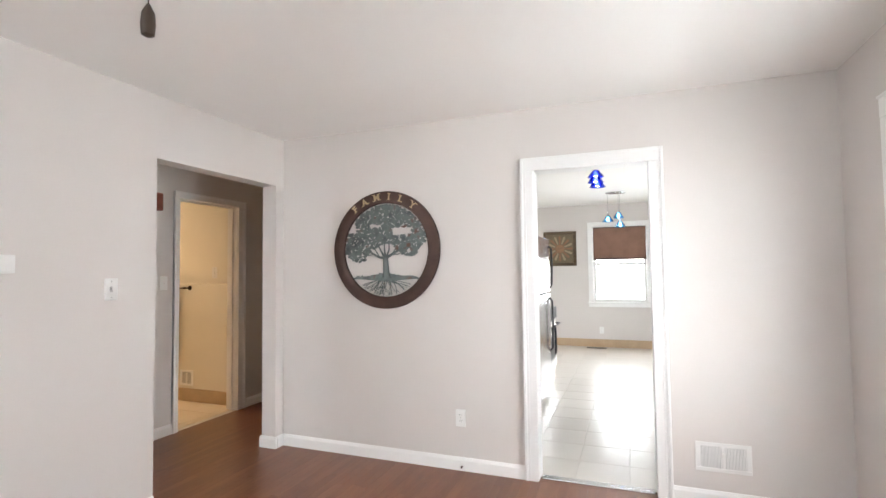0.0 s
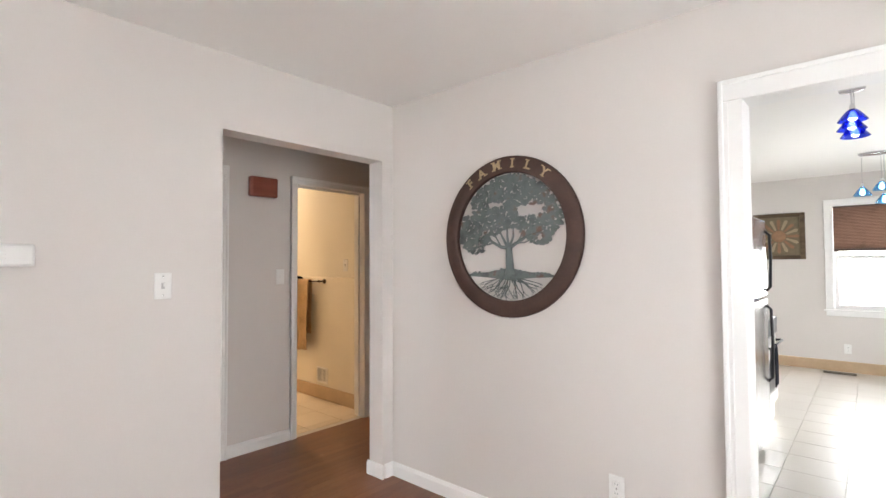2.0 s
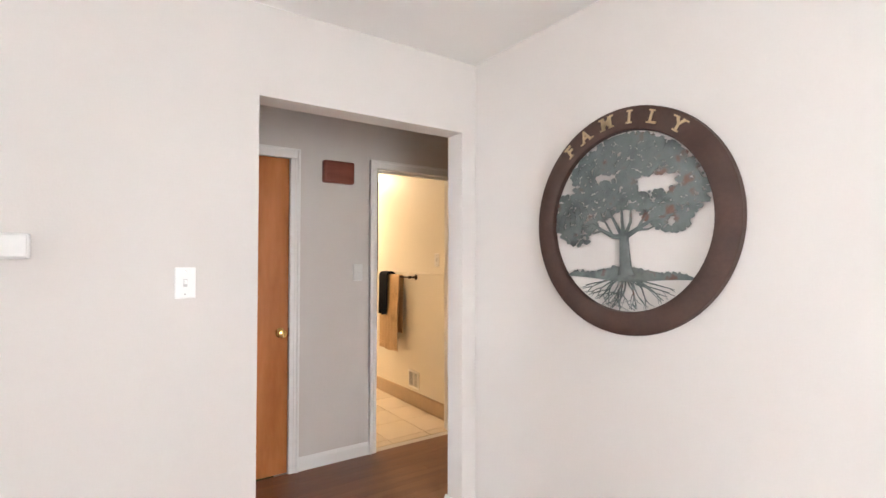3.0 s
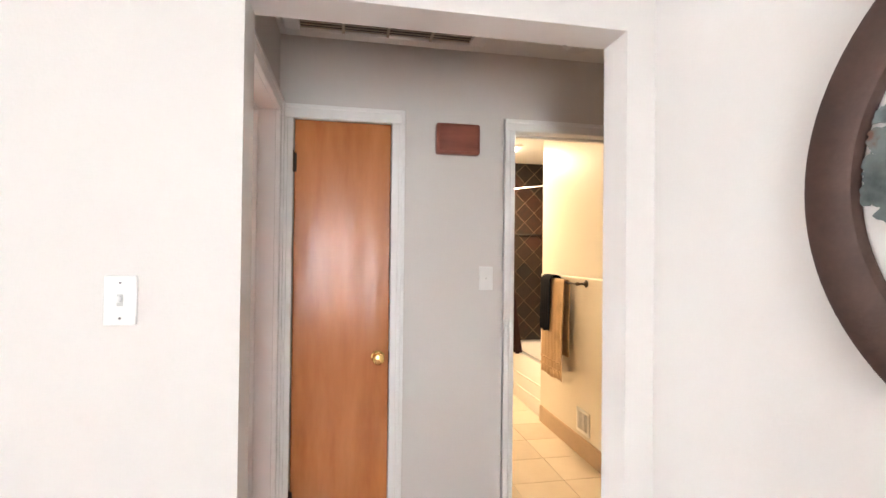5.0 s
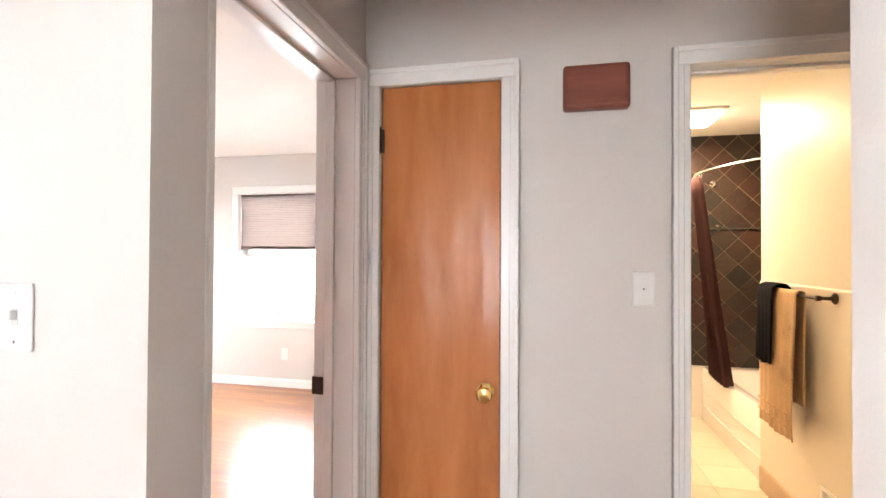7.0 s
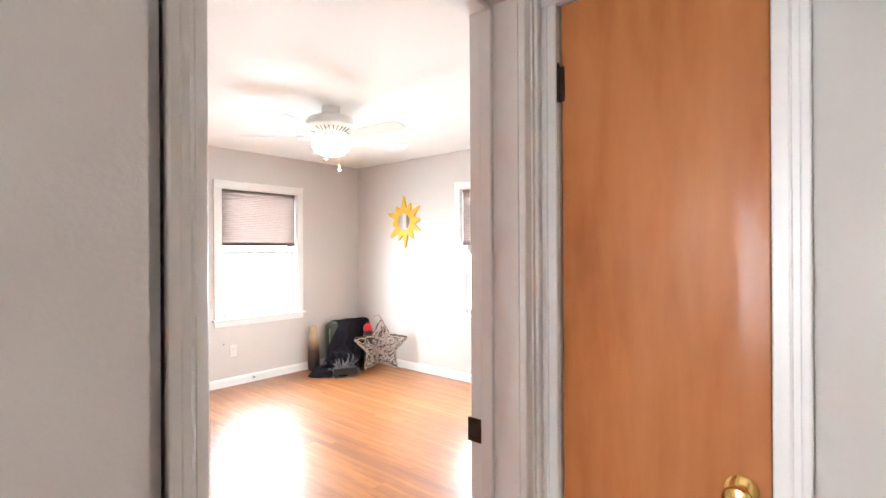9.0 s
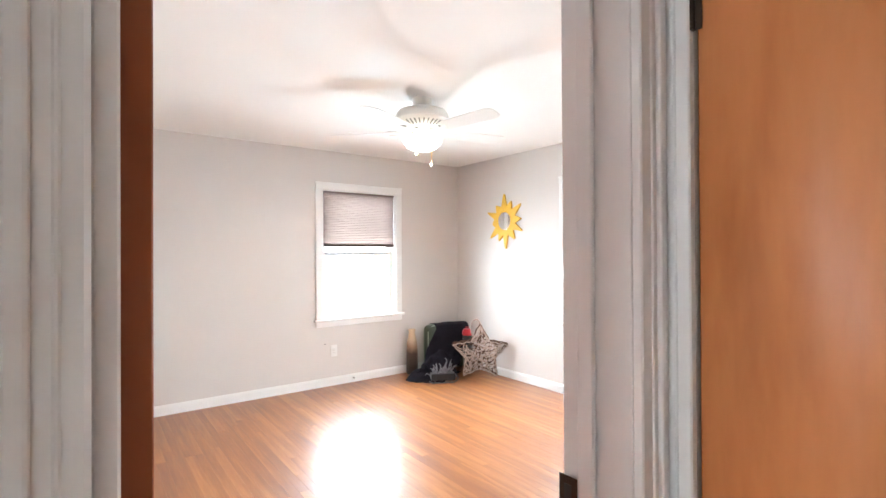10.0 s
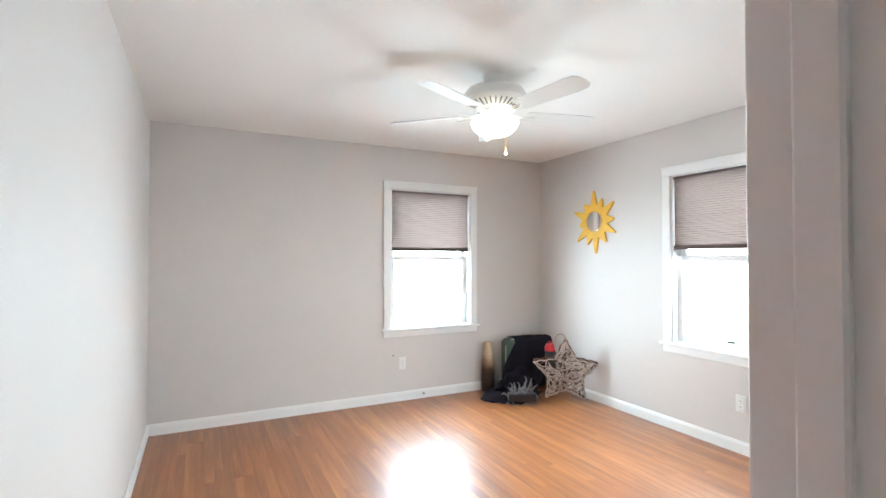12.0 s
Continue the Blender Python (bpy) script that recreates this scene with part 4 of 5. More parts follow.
# ---- bathroom ----
tub = thing("bathtub", pose(-6.1, 3.865, 0), "white enamelled bathtub built into its alcove", "bathtub")
L, W, HT = 1.248, 0.742, 0.45
bm = bmesh.new()
loops = []
for inset, z, rx in ((0.0, 0.0, 0.0), (0.0, HT - 0.02, 0.0), (0.012, HT, 0.01), (0.075, HT, 0.09), (0.095, HT - 0.02, 0.1), (0.15, 0.1, 0.12), (0.22, 0.075, 0.12)):
    pts_ = []
    for cx, cy, a0 in ((L - inset - rx, W - inset - rx, 0), (inset + rx, W - inset - rx, 90), (inset + rx, inset + rx, 180), (L - inset - rx, inset + rx, 270)):
        for q in range(5):
            a = radians(a0 + 22.5 * q)
            pts_.append((cx + rx * math.cos(a), cy + rx * math.sin(a), z))
    loops.append([bm.verts.new(p) for p in pts_])
for a, b in zip(loops, loops[1:]):
    for k in range(20):
        try:
            bm.faces.new((a[k], a[(k + 1) % 20], b[(k + 1) % 20], b[k]))
        except ValueError:
            pass
bm.faces.new(loops[-1])
part("body", bm, PORCELAIN, tub, smooth=True)
for z in (0.14, 0.27):
    part("apron_ridge", tube([(0.03, -0.001, z), (0.4, -0.004, z - 0.012), (0.8, -0.004, z - 0.012), (L - 0.03, -0.001, z)], 0.006, 8), PORCELAIN, tub, smooth=True)

SLATEWALL = setting("slate_backing", solid((-6.115, 3.60, 0.46), (-6.107, 4.61, CL)), SLATEGROUT, "brown grout bed of the slate shower wall")
SLATEBACK = setting("slate_backing_long", solid((-6.107, 4.602, 0.46), (-4.85, 4.61, CL)), SLATEGROUT, "brown grout bed behind the bathtub")


def diamond(cy, cz, half, lo, hi):
    """A square tile on its corner, cut to a rectangle of (y, z); None when nothing is left."""
    poly = [(cy + half, cz), (cy, cz + half), (cy - half, cz), (cy, cz - half)]
    for ax, lim, keep in ((0, lo[0], 1), (0, hi[0], -1), (1, lo[1], 1), (1, hi[1], -1)):
        out = []
        for p, q in zip(poly, poly[1:] + poly[:1]):
            ip, iq = (p[ax] - lim) * keep >= 0, (q[ax] - lim) * keep >= 0
            if ip:
                out.append(p)
            if ip != iq:
                u = (lim - p[ax]) / (q[ax] - p[ax])
                out.append((p[0] + u * (q[0] - p[0]), p[1] + u * (q[1] - p[1])))
        poly = out
        if len(poly) < 3:
            return None
    return poly


towel_bar = thing("towel_bar", pose(-4.30, 3.837, 1.212), "dark bronze towel bar on the bathroom wall", "towel bar")
for x in (-0.335, 0.255):
    post = part("post", lathe([(0.026, 0), (0.027, 0.004), (0.02, 0.01), (0.009, 0.018), (0.008, 0.055), (0.013, 0.062), (0.013, 0.078), (0.006, 0.082)], 20), BRONZE, towel_bar, smooth=True)
    post.matrix_basis = pose(x, 0, 0, 90, 0, 0)
part("bar", tube([(-0.335, -0.07, 0), (0.255, -0.07, 0)], 0.0075, 12), BRONZE, towel_bar, smooth=True)


def towel(name, x0, x1, drop_front, drop_back, material, label, lift, waves=4, band=None):
    """A towel folded over the bar: a draped sheet with a little thickness and soft folds."""
    t = thing(name, pose(-4.30, 3.767, 1.212), label, "towel", "towels on the bar")
    bm = bmesh.new()
    prof = [(-0.010 - lift, -drop_front * (1 - k / 14)) for k in range(14)]
    prof += [((0.010 + lift) * math.cos(radians(180 - 30 * k)), (0.010 + lift) * math.sin(radians(30 * k))) for k in range(7)]
    prof += [(0.010 + lift, -drop_back * (k + 1) / 10) for k in range(10)]
    nx = 26
    grid = []
    for i in range(nx + 1):
        u = i / nx
        row = []
        for y, z in prof:
            d = min(1.0, max(0.0, -z) / 0.35)
            fold = 0.010 * d * math.sin(u * waves * math.pi * 2 + z * 3) + 0.004 * d * math.sin(u * 17 + z * 9)
            sgn = -1 if y < 0 else 0.2
            row.append(bm.verts.new((x0 + (x1 - x0) * (0.5 + (u - 0.5) * (1 - 0.08 * d)), y + sgn * abs(fold), z + 0.006 * d * math.sin(u * 9))))
        grid.append(row)
    for a, b in zip(grid, grid[1:]):
        for k in range(len(prof) - 1):
            bm.faces.new((a[k], a[k + 1], b[k + 1], b[k]))
    ob = part("fabric", bm, material, t, smooth=True)
    md = ob.modifiers.new("thickness", "SOLIDIFY")
    md.thickness, md.offset = 0.006, 1
    if band:
        for z in band:
            bb = bmesh.new()
            rows = []
            for i in range(nx + 1):
                u = i / nx
                d = min(1.0, -z / 0.35)
                fold = 0.010 * d * math.sin(u * waves * math.pi * 2 + z * 3) + 0.004 * d * math.sin(u * 17 + z * 9)
                x = x0 + (x1 - x0) * (0.5 + (u - 0.5) * (1 - 0.08 * d))
                y = -0.0175 - lift - abs(fold)
                rows.append([bb.verts.new((x, y, z)), bb.verts.new((x, y - 0.002, z + 0.006)), bb.verts.new((x, y, z + 0.012))])
            for a, b in zip(rows, rows[1:]):
                for k in range(2):
                    bb.faces.new((a[k], a[k + 1], b[k + 1], b[k]))
            part("woven_band", bb, material, t)
    return t


TAN = cloth("tan_terry", (0.50, 0.345, 0.20), 0, 1.0, 180)
DARKC = cloth("black_terry", (0.006, 0.007, 0.011), 0, 1.0, 180)
BROWNC = cloth("brown_terry", (0.14, 0.085, 0.055), 0, 1.0, 180)
towel("bath_towel", -0.31, 0.10, 0.72, 0.55, TAN, "tan terry towel folded over the bronze bar", 0.014, 3, (-0.60, -0.66))
towel("hand_towel", -0.275, -0.095, 0.38, 0.30, DARKC, "small black towel laid over the tan towel", 0.034, 2)

CURT = cloth("dark_brown_curtain", (0.032, 0.012, 0.011), 0.1, 0.6, 140)
rod = thing("shower_rod", pose(0, 0, 2.02), "curved chrome shower rod over the bathtub", "curtain rod")
arc = [(-6.1 + 1.25 * k / 24, 3.95 - 0.28 * math.sin(math.pi * k / 24), 0) for k in range(25)]
part("rod", tube(arc, 0.0075, 12), STEEL, rod, smooth=True)
part("flange", lathe([(0.03, 0), (0.03, 0.006), (0.016, 0.014)], 20), CHROME, rod, m=pose(-6.098, 3.95, 0, 0, 90, 0))
part("flange", lathe([(0.03, 0), (0.03, 0.006), (0.016, 0.014)], 20), CHROME, rod, m=pose(-4.852, 3.95, 0, 0, -90, 0))
curt = thing("shower_curtain", pose(0, 0, 0), "dark brown shower curtain gathered on a rod over the bathtub", "curtain")
bm = bmesh.new()
rows = []
for i in range(91):
    u = i / 90
    row = []
    for k in range(15):
        z = 1.99 - 1.53 * k / 14
        spread = 0.30 + 0.16 * (k / 14) ** 1.6
        x = -5.74 - 0.10 * (k / 14) + spread * u
        arcu = (x + 6.1) / 1.25
        y = 3.95 - 0.28 * math.sin(math.pi * arcu) * (1 - 0.66 * (k / 14) ** 0.9) - 0.012 + (0.032 + 0.012 * k / 14) * math.sin(u * 2 * math.pi * 7 + 0.4 * math.sin(k * 0.4))
        row.append(bm.verts.new((x + 0.01 * math.sin(u * 40), y, z)))
    rows.append(row)
for a, b in zip(rows, rows[1:]):
    for k in range(14):
        bm.faces.new((a[k], a[k + 1], b[k + 1], b[k]))
ob = part("fabric", bm, CURT, curt, smooth=True)
ob.modifiers.new("thickness", "SOLIDIFY").thickness = 0.002
for k in range(7):
    x = -5.725 + 0.045 * k
    part("ring", tube([(0.022 * math.cos(radians(30 * q)) , 0.0, 0.022 * math.sin(radians(30 * q))) for q in range(12)], 0.0018, 6, closed=True), CHROME, curt, m=pose(x, 3.95 - 0.28 * math.sin(math.pi * (x + 6.1) / 1.25), 2.008, 0, 0, 90))
soap = thing("corner_shelf", pose(-6.095, 4.24, 1.64), "thin dark slate ledge across the shower wall", "shelf")
part("ledge", solid((0, -0.37, -0.008), (0.018, 0.36, 0.008), 0.003), surface("dark_slate_trim", (0.04, 0.035, 0.03), 0.4), soap)
hook = thing("shower_hook", pose(-6.09, 3.98, 1.655, 0, 90, 0), "small dark shower hook on the slate wall", "hook")
part("stem", lathe([(0.018, 0), (0.018, 0.006), (0.007, 0.012), (0.007, 0.045), (0.012, 0.05), (0.012, 0.06), (0.004, 0.064)], 16), BRONZE, hook, smooth=True)
bl = thing("ceiling_light", pose(-5.40, 3.59, CL), "square white bathroom ceiling light with a lit lens", "ceiling light")
part("frame", solid((-0.2, -0.2, -0.022), (0.2, 0.2, 0), 0.01, 2), PLASTIC, bl)
part("lens", solid((-0.16, -0.16, -0.062), (0.16, 0.16, -0.02), 0.018, 3), glowing("warm_lens", (1.0, 0.80, 0.54), 22.0), bl, "glowing warm lens")

# ---- kitchen ----
fr = thing("refrigerator", pose(-0.405, 4.625, 0), "stainless refrigerator with a black side and black handles", "refrigerator")
part("body", solid((-0.70, 0.0, 0.03), (-0.045, 0.72, 1.70), 0.008, 2), BLACK, fr, "black cabinet")
for nm, z0, z1 in (("fridge_door", 0.07, 1.105), ("freezer_door", 1.125, 1.70)):
    d = part(nm, solid((-0.043, 0.002, z0), (0.0, 0.718, z1), 0.008, 3), STEEL, fr, "brushed steel door")
    h0, h1 = (z1 - 0.62, z1 - 0.05) if nm == "fridge_door" else (z0 + 0.04, z1 - 0.08)
    part("handle", tube([(0.0, 0.66, h0), (0.030, 0.66, h0 + 0.03), (0.036, 0.66, (h0 + h1) / 2), (0.030, 0.66, h1 - 0.03), (0.0, 0.66, h1)], 0.011, 10), BLACK, d, "curved black handle", True)
for y in (0.06, 0.66):
    part("foot", lathe([(0.02, 0), (0.02, 0.03), (0.012, 0.035)], 12), BLACK, fr, m=pose(-0.08, y, 0))
    part("foot", lathe([(0.02, 0), (0.02, 0.03), (0.012, 0.035)], 12), BLACK, fr, m=pose(-0.64, y, 0))
rg = thing("range", pose(-0.45, 5.37, 0), "white enamelled range with a dark oven door", "range")
part("body", solid((-0.62, 0.0, 0.0), (-0.03, 0.755, 0.90), 0.006, 2), PORCELAIN, rg)
od = part("oven_door", solid((-0.029, 0.02, 0.18), (0.0, 0.735, 0.74), 0.006, 2), PORCELAIN, rg)
part("oven_glass", solid((0.0, 0.14, 0.30), (0.003, 0.61, 0.58), 0.001), BLACK, od, "black oven window")
part("handle", tube([(0.0, 0.06, 0.70), (0.05, 0.075, 0.705), (0.05, 0.68, 0.705), (0.0, 0.695, 0.70)], 0.010, 10), BLACK, od, "black oven handle", True)
part("control_panel", solid((-0.029, 0.0, 0.76), (0.004, 0.755, 0.90), 0.004), BLACK, rg, "black control panel")
kt = thing("dish_towel", pose(-0.45, 5.37, 0), "black dish towel hung over the oven handle", "towel")
bm = bmesh.new()
rows = []
for i in range(13):
    y = 0.12 + 0.17 * i / 12
    row = []
    for x, z in ((0.066, 0.40), (0.067, 0.5), (0.066, 0.6), (0.064, 0.69), (0.058, 0.716), (0.050, 0.718), (0.040, 0.712), (0.034, 0.69), (0.033, 0.6), (0.032, 0.48)):
        row.append(bm.verts.new((x + 0.004 * math.sin(i * 1.4) * (1 if x > 0.05 else 0.3), y, z)))
    rows.append(row)
for a, b in zip(rows, rows[1:]):
    for k in range(9):
        bm.faces.new((a[k], a[k + 1], b[k + 1], b[k]))
ob = part("fabric", bm, DARKC, kt, smooth=True)
ob.modifiers.new("thickness", "SOLIDIFY").thickness = 0.003

BLUE = clear_glass("cobalt_glass", (0.03, 0.06, 0.75), 0.08)
PALEBLUE = clear_glass("pale_blue_glass", (0.25, 0.60, 0.95), 0.1)
BULB = glowing("white_bulb", (1.0, 0.97, 0.92), 12.0)


def pendant(name, m, drops, material, label, scale=1.0, flat=1.0):
    """An oval canopy with glass cones on cords; drops: (x, y, length)."""
    t = thing(name, m, label, "pendant lamp", "kitchen pendants")
    bm = lathe([(0.135, 0), (0.14, -0.008), (0.13, -0.022), (0.05, -0.03), (0.005, -0.031)], 36)
    bmesh.ops.scale(bm, vec=(scale, 0.55 * scale, 1), verts=bm.verts[:])
    part("canopy", bm, STEEL, t, smooth=True)
    for x, y, l in drops:
        part("cord", tube([(x, y, -0.02), (x, y, -l)], 0.003, 6), STEEL, t)
        part("socket", lathe([(0.012, -l - 0.045), (0.017, -l - 0.03), (0.014, -l), (0.006, -l + 0.01)], 18), STEEL, t, m=pose(x, y, 0), smooth=True)
        bm = lathe([(0.076, -l - 0.118), (0.079, -l - 0.116), (0.062, -l - 0.085), (0.036, -l - 0.045), (0.019, -l - 0.028), (0.015, -l - 0.028), (0.033, -l - 0.048), (0.059, -l - 0.087)], 28)
        bm.faces.ensure_lookup_table()
        caps = [f for f in bm.faces if len(f.verts) > 4]
        bmesh.ops.delete(bm, geom=caps, context="FACES_ONLY")
        bm.verts.ensure_lookup_table()
        a, b = bm.verts[:28], bm.verts[-28:]
        for k in range(28):
            bm.faces.new((b[k], b[(k + 1) % 28], a[(k + 1) % 28], a[k]))
        for v in bm.verts:
            v.co.z = -l - 0.028 + (v.co.z + l + 0.028) * flat
        sh = part("shade", bm, material, t, "glass cone shade", True, m=pose(x, y, 0))
        bulb = lathe([(0.005, -l - 0.045 - 0.067 * flat), (0.018, -l - 0.045 - 0.06 * flat), (0.024, -l - 0.045 - 0.043 * flat), (0.018, -l - 0.045 - 0.021 * flat), (0.011, -l - 0.045)], 18)
        part("bulb", bulb, BULB, sh, "lit white bulb", True)
    return t


pendant("pendant_lamp", pose(0.137, 4.95, 2.5), [(0.0, -0.045, 0.12), (-0.006, 0.015, 0.165), (0.008, 0.055, 0.205)], BLUE, "three cobalt blue glass shades hung in a tight cluster", 0.5, 0.82)
pendant("pendant_lamp", pose(0.26, 7.48, 2.5), [(-0.11, 0, 0.32), (0.04, 0.03, 0.27), (0.06, -0.05, 0.41)], PALEBLUE, "oval steel canopy with three pale blue glass shades on cords", 1.0)

pic = thing("framed_picture", pose(-0.735, 8.85, 1.735), "brown framed sunburst relief on the kitchen wall", "picture")
FRAMEW = wood("dark_bronze_frame", (0.06, 0.04, 0.025), (0.11, 0.075, 0.045), (0.17, 0.12, 0.07), 0.4, "x", 10, 2)
for nm, lo, hi in (("frame_side", (-0.29, -0.03, -0.31), (-0.235, 0, 0.31)), ("frame_side", (0.235, -0.03, -0.31), (0.29, 0, 0.31)), ("frame_side", (-0.235, -0.029, -0.31), (0.235, 0, -0.255)), ("frame_side", (-0.235, -0.029, 0.255), (0.235, 0, 0.31))):
    part(nm, solid(lo, hi, 0.006, 2), FRAMEW, pic)
part("panel", solid((-0.235, -0.01, -0.255), (0.235, -0.002, 0.255)), surface("olive_ground", (0.16, 0.125, 0.075), 0.7, vary=0.25, scale=15), pic, "olive brown ground")
CREAMR = surface("cream_relief", (0.32, 0.25, 0.16), 0.6, vary=0.15, scale=20)
for k in range(16):
    a = radians(22.5 * k)
    o = [(0.09 * math.cos(a - 0.13), 0.09 * math.sin(a - 0.13)), (0.215 * math.cos(a - 0.10), 0.215 * math.sin(a - 0.10)), (0.235 * math.cos(a), 0.235 * math.sin(a)), (0.215 * math.cos(a + 0.10), 0.215 * math.sin(a + 0.10)), (0.09 * math.cos(a + 0.13), 0.09 * math.sin(a + 0.13))]
    o = [(max(-0.232, min(0.232, x)), max(-0.25, min(0.25, z))) for x, z in o]
    part("ray", plate(o, 0.006), CREAMR if k % 2 else surface("rust_relief_%d" % k, (0.25, 0.13, 0.07), 0.6, vary=0.2, scale=20), pic, m=pose(0, -0.01, 0))
part("disc", lathe([(0.08, 0), (0.08, 0.006), (0.05, 0.012), (0.01, 0.013)], 28), surface("rust_disc", (0.27, 0.15, 0.08), 0.6, vary=0.2, scale=20), pic, "rust brown middle disc", m=pose(0, -0.01, 0, 90, 0, 0))

st = thing("bar_stool", pose(0.99, 8.35, 0, 0, 0, 12), "black wooden stool with a polished dark seat in the kitchen", "stool")
part("seat", solid((-0.16, -0.16, 0.60), (0.16, 0.16, 0.64), 0.012, 3), surface("dark_seat", (0.05, 0.04, 0.035), 0.3), st, "dark polished seat")
for x, y in ((-1, -1), (1, -1), (1, 1), (-1, 1)):
    part("leg", tube([(x * 0.15, y * 0.15, 0), (x * 0.125, y * 0.125, 0.60)], [0.014, 0.018], 8), BLACK, st)
for y in (-0.14, 0.14):
    part("stretcher", tube([(-0.138, y, 0.2), (0.138, y, 0.2)], 0.009, 8), BLACK, st)

# ---- things in the bedroom corner ----
GREEN = surface("dark_green_nylon", (0.048, 0.064, 0.040), 0.6, vary=0.15, scale=10, grain=200, bump=0.1)
BLACKCLOTH = cloth("black_fleece", (0.013, 0.011, 0.016), 0, 1.0, 160)
case = thing("suitcase", pose(-5.88, -2.255, 0, 0, 0, -9), "dark green upright suitcase leaning in the corner", "suitcase")
bm = solid((-0.27, -0.10, 0.025), (0.27, 0.10, 0.53), 0.05, 5)
part("shell", bm, GREEN, case, smooth=True)
for y in (-0.055, 0.055):
    bm = tube([(-0.272, y, 0.10), (-0.272, y, 0.46), (-0.235, y, 0.522), (-0.2, y, 0.534), (0.2, y, 0.534), (0.235, y, 0.522), (0.272, y, 0.46), (0.272, y, 0.10)], 0.006, 8)
    part("piping", bm, surface("grey_green_piping", (0.30, 0.34, 0.27), 0.5, bump=0) if y < 0 else bpy.data.materials["grey_green_piping"], case, "pale grey-green piping", True)
part("pocket", solid((-0.2, 0.095, 0.09), (0.2, 0.118, 0.36), 0.015, 3), GREEN, case, smooth=True)
for x in (-0.2, 0.2):
    part("wheel", lathe([(0.024, -0.012), (0.026, 0), (0.024, 0.012)], 18), BLACK, case, m=pose(x, -0.02, 0.026, 0, 90, 0))
part("handle", tube([(-0.07, 0, 0.53), (-0.06, 0, 0.555), (0.06, 0, 0.555), (0.07, 0, 0.53)], 0.009, 8), BLACK, case)


def heap(name, m, size, seed, label, category, material, rough_=0.22):
    """Soft crumpled cloth: a lump with folds."""
    t = thing(name, m, label, category)
    bm = bmesh.new()
    bmesh.ops.create_icosphere(bm, subdivisions=4, radius=1.0)
    for v in bm.verts:
        n = noise.fractal(v.co * 1.7 + Vector((seed, seed * 2, 0)), 0.8, 2.0, 4)
        w = 0.16 * math.sin(9 * v.co.x + 5 * v.co.z + seed) * 0.35
        v.co *= 1 + rough_ * n + w * rough_
        if v.co.z < 0:
            v.co.z *= 0.05
            v.co.xy *= 1.08
        v.co.x, v.co.y, v.co.z = v.co.x * size[0], v.co.y * size[1], v.co.z * size[2]
    lowest = min(v.co.z for v in bm.verts)
    for v in bm.verts:
        v.co.z -= lowest
    part("fabric", bm, material, t, smooth=True)
    return t


drape = thing("draped_coat", pose(-5.88, -2.255, 0, 0, 0, -9), "black coat draped over the green suitcase", "coat")
bm = bmesh.new()
prof = [(-0.107, 0.36), (-0.108, 0.46), (-0.104, 0.50), (-0.08, 0.538), (-0.04, 0.547), (0.04, 0.547), (0.08, 0.538), (0.104, 0.505), (0.115, 0.46), (0.124, 0.40), (0.13, 0.34), (0.14, 0.28), (0.155, 0.22), (0.185, 0.17), (0.23, 0.13), (0.28, 0.10)]
rows = []
for i in range(33):
    u = i / 32
    row = []
    for k, (y, z) in enumerate(prof):
        f = max(0, k - 7) / 8
        x = -0.245 + 0.22 * f + (0.43 + 0.05 * f) * u + 0.03 * math.sin(k * 0.9 + u * 5) * f
        row.append(bm.verts.new((x, y + abs(0.016 * f * math.sin(u * 19 + k * 0.5)) + 0.003 * math.sin(u * 31), z + 0.012 * f * math.sin(u * 13) + (0.004 if 3 <= k <= 6 else 0))))
    rows.append(row)
for a, b in zip(rows, rows[1:]):
    for k in range(len(prof) - 1):
        bm.faces.new((a[k], a[k + 1], b[k + 1], b[k]))
ob = part("fabric", bm, BLACKCLOTH, drape, smooth=True)
ob.modifiers.new("thickness", "SOLIDIFY").thickness = 0.006
heap("clothes_heap", pose(-5.60, -2.03, 0, 0, 0, 20), (0.25, 0.17, 0.23), 3.1, "heap of black clothes on the oak floor", "clothes", BLACKCLOTH, 0.42)
bag = heap("flat_bag", pose(-5.47, -2.11, 0, 0, 0, 25), (0.26, 0.16, 0.085), 7.7, "flat black bag lying on the oak floor", "bag", BLACKCLOTH, 0.12)

vm, vn, vl, vp = shader("ombre_ceramic")
vt = vn.new("ShaderNodeTexCoord")
vs = vn.new("ShaderNodeSeparateXYZ")
vnz = vn.new("ShaderNodeTexNoise")
vnz.inputs["Scale"].default_value = 14
vl.new(vt.outputs["Object"], vs.inputs[0]), vl.new(vt.outputs["Object"], vnz.inputs[0])
va = vn.new("ShaderNodeMath")
va.operation = "MULTIPLY_ADD"
vl.new(vnz.outputs[0], va.inputs[0])
va.inputs[1].default_value = 0.06
vl.new(vs.outputs["Z"], va.inputs[2])
vr = ramp(vn, [(0.12, (0.035, 0.022, 0.02)), (0.27, (0.07, 0.035, 0.026)), (0.34, (0.34, 0.21, 0.13)), (0.42, (0.58, 0.45, 0.31))])
vl.new(va.outputs[0], vr.inputs[0]), vl.new(vr.outputs[0], vp.inputs["Base Color"])
vp.inputs["Roughness"].default_value = 0.3
vase = thing("vase", pose(-5.44, -2.335, 0), "tall slim glazed vase, cream above and dark brown below", "vase")
part("body", lathe([(0.06, 0), (0.066, 0.02), (0.068, 0.12), (0.066, 0.26), (0.058, 0.36), (0.043, 0.43), (0.036, 0.47), (0.044, 0.505), (0.039, 0.507), (0.026, 0.47)], 32), vm, vase, smooth=True)

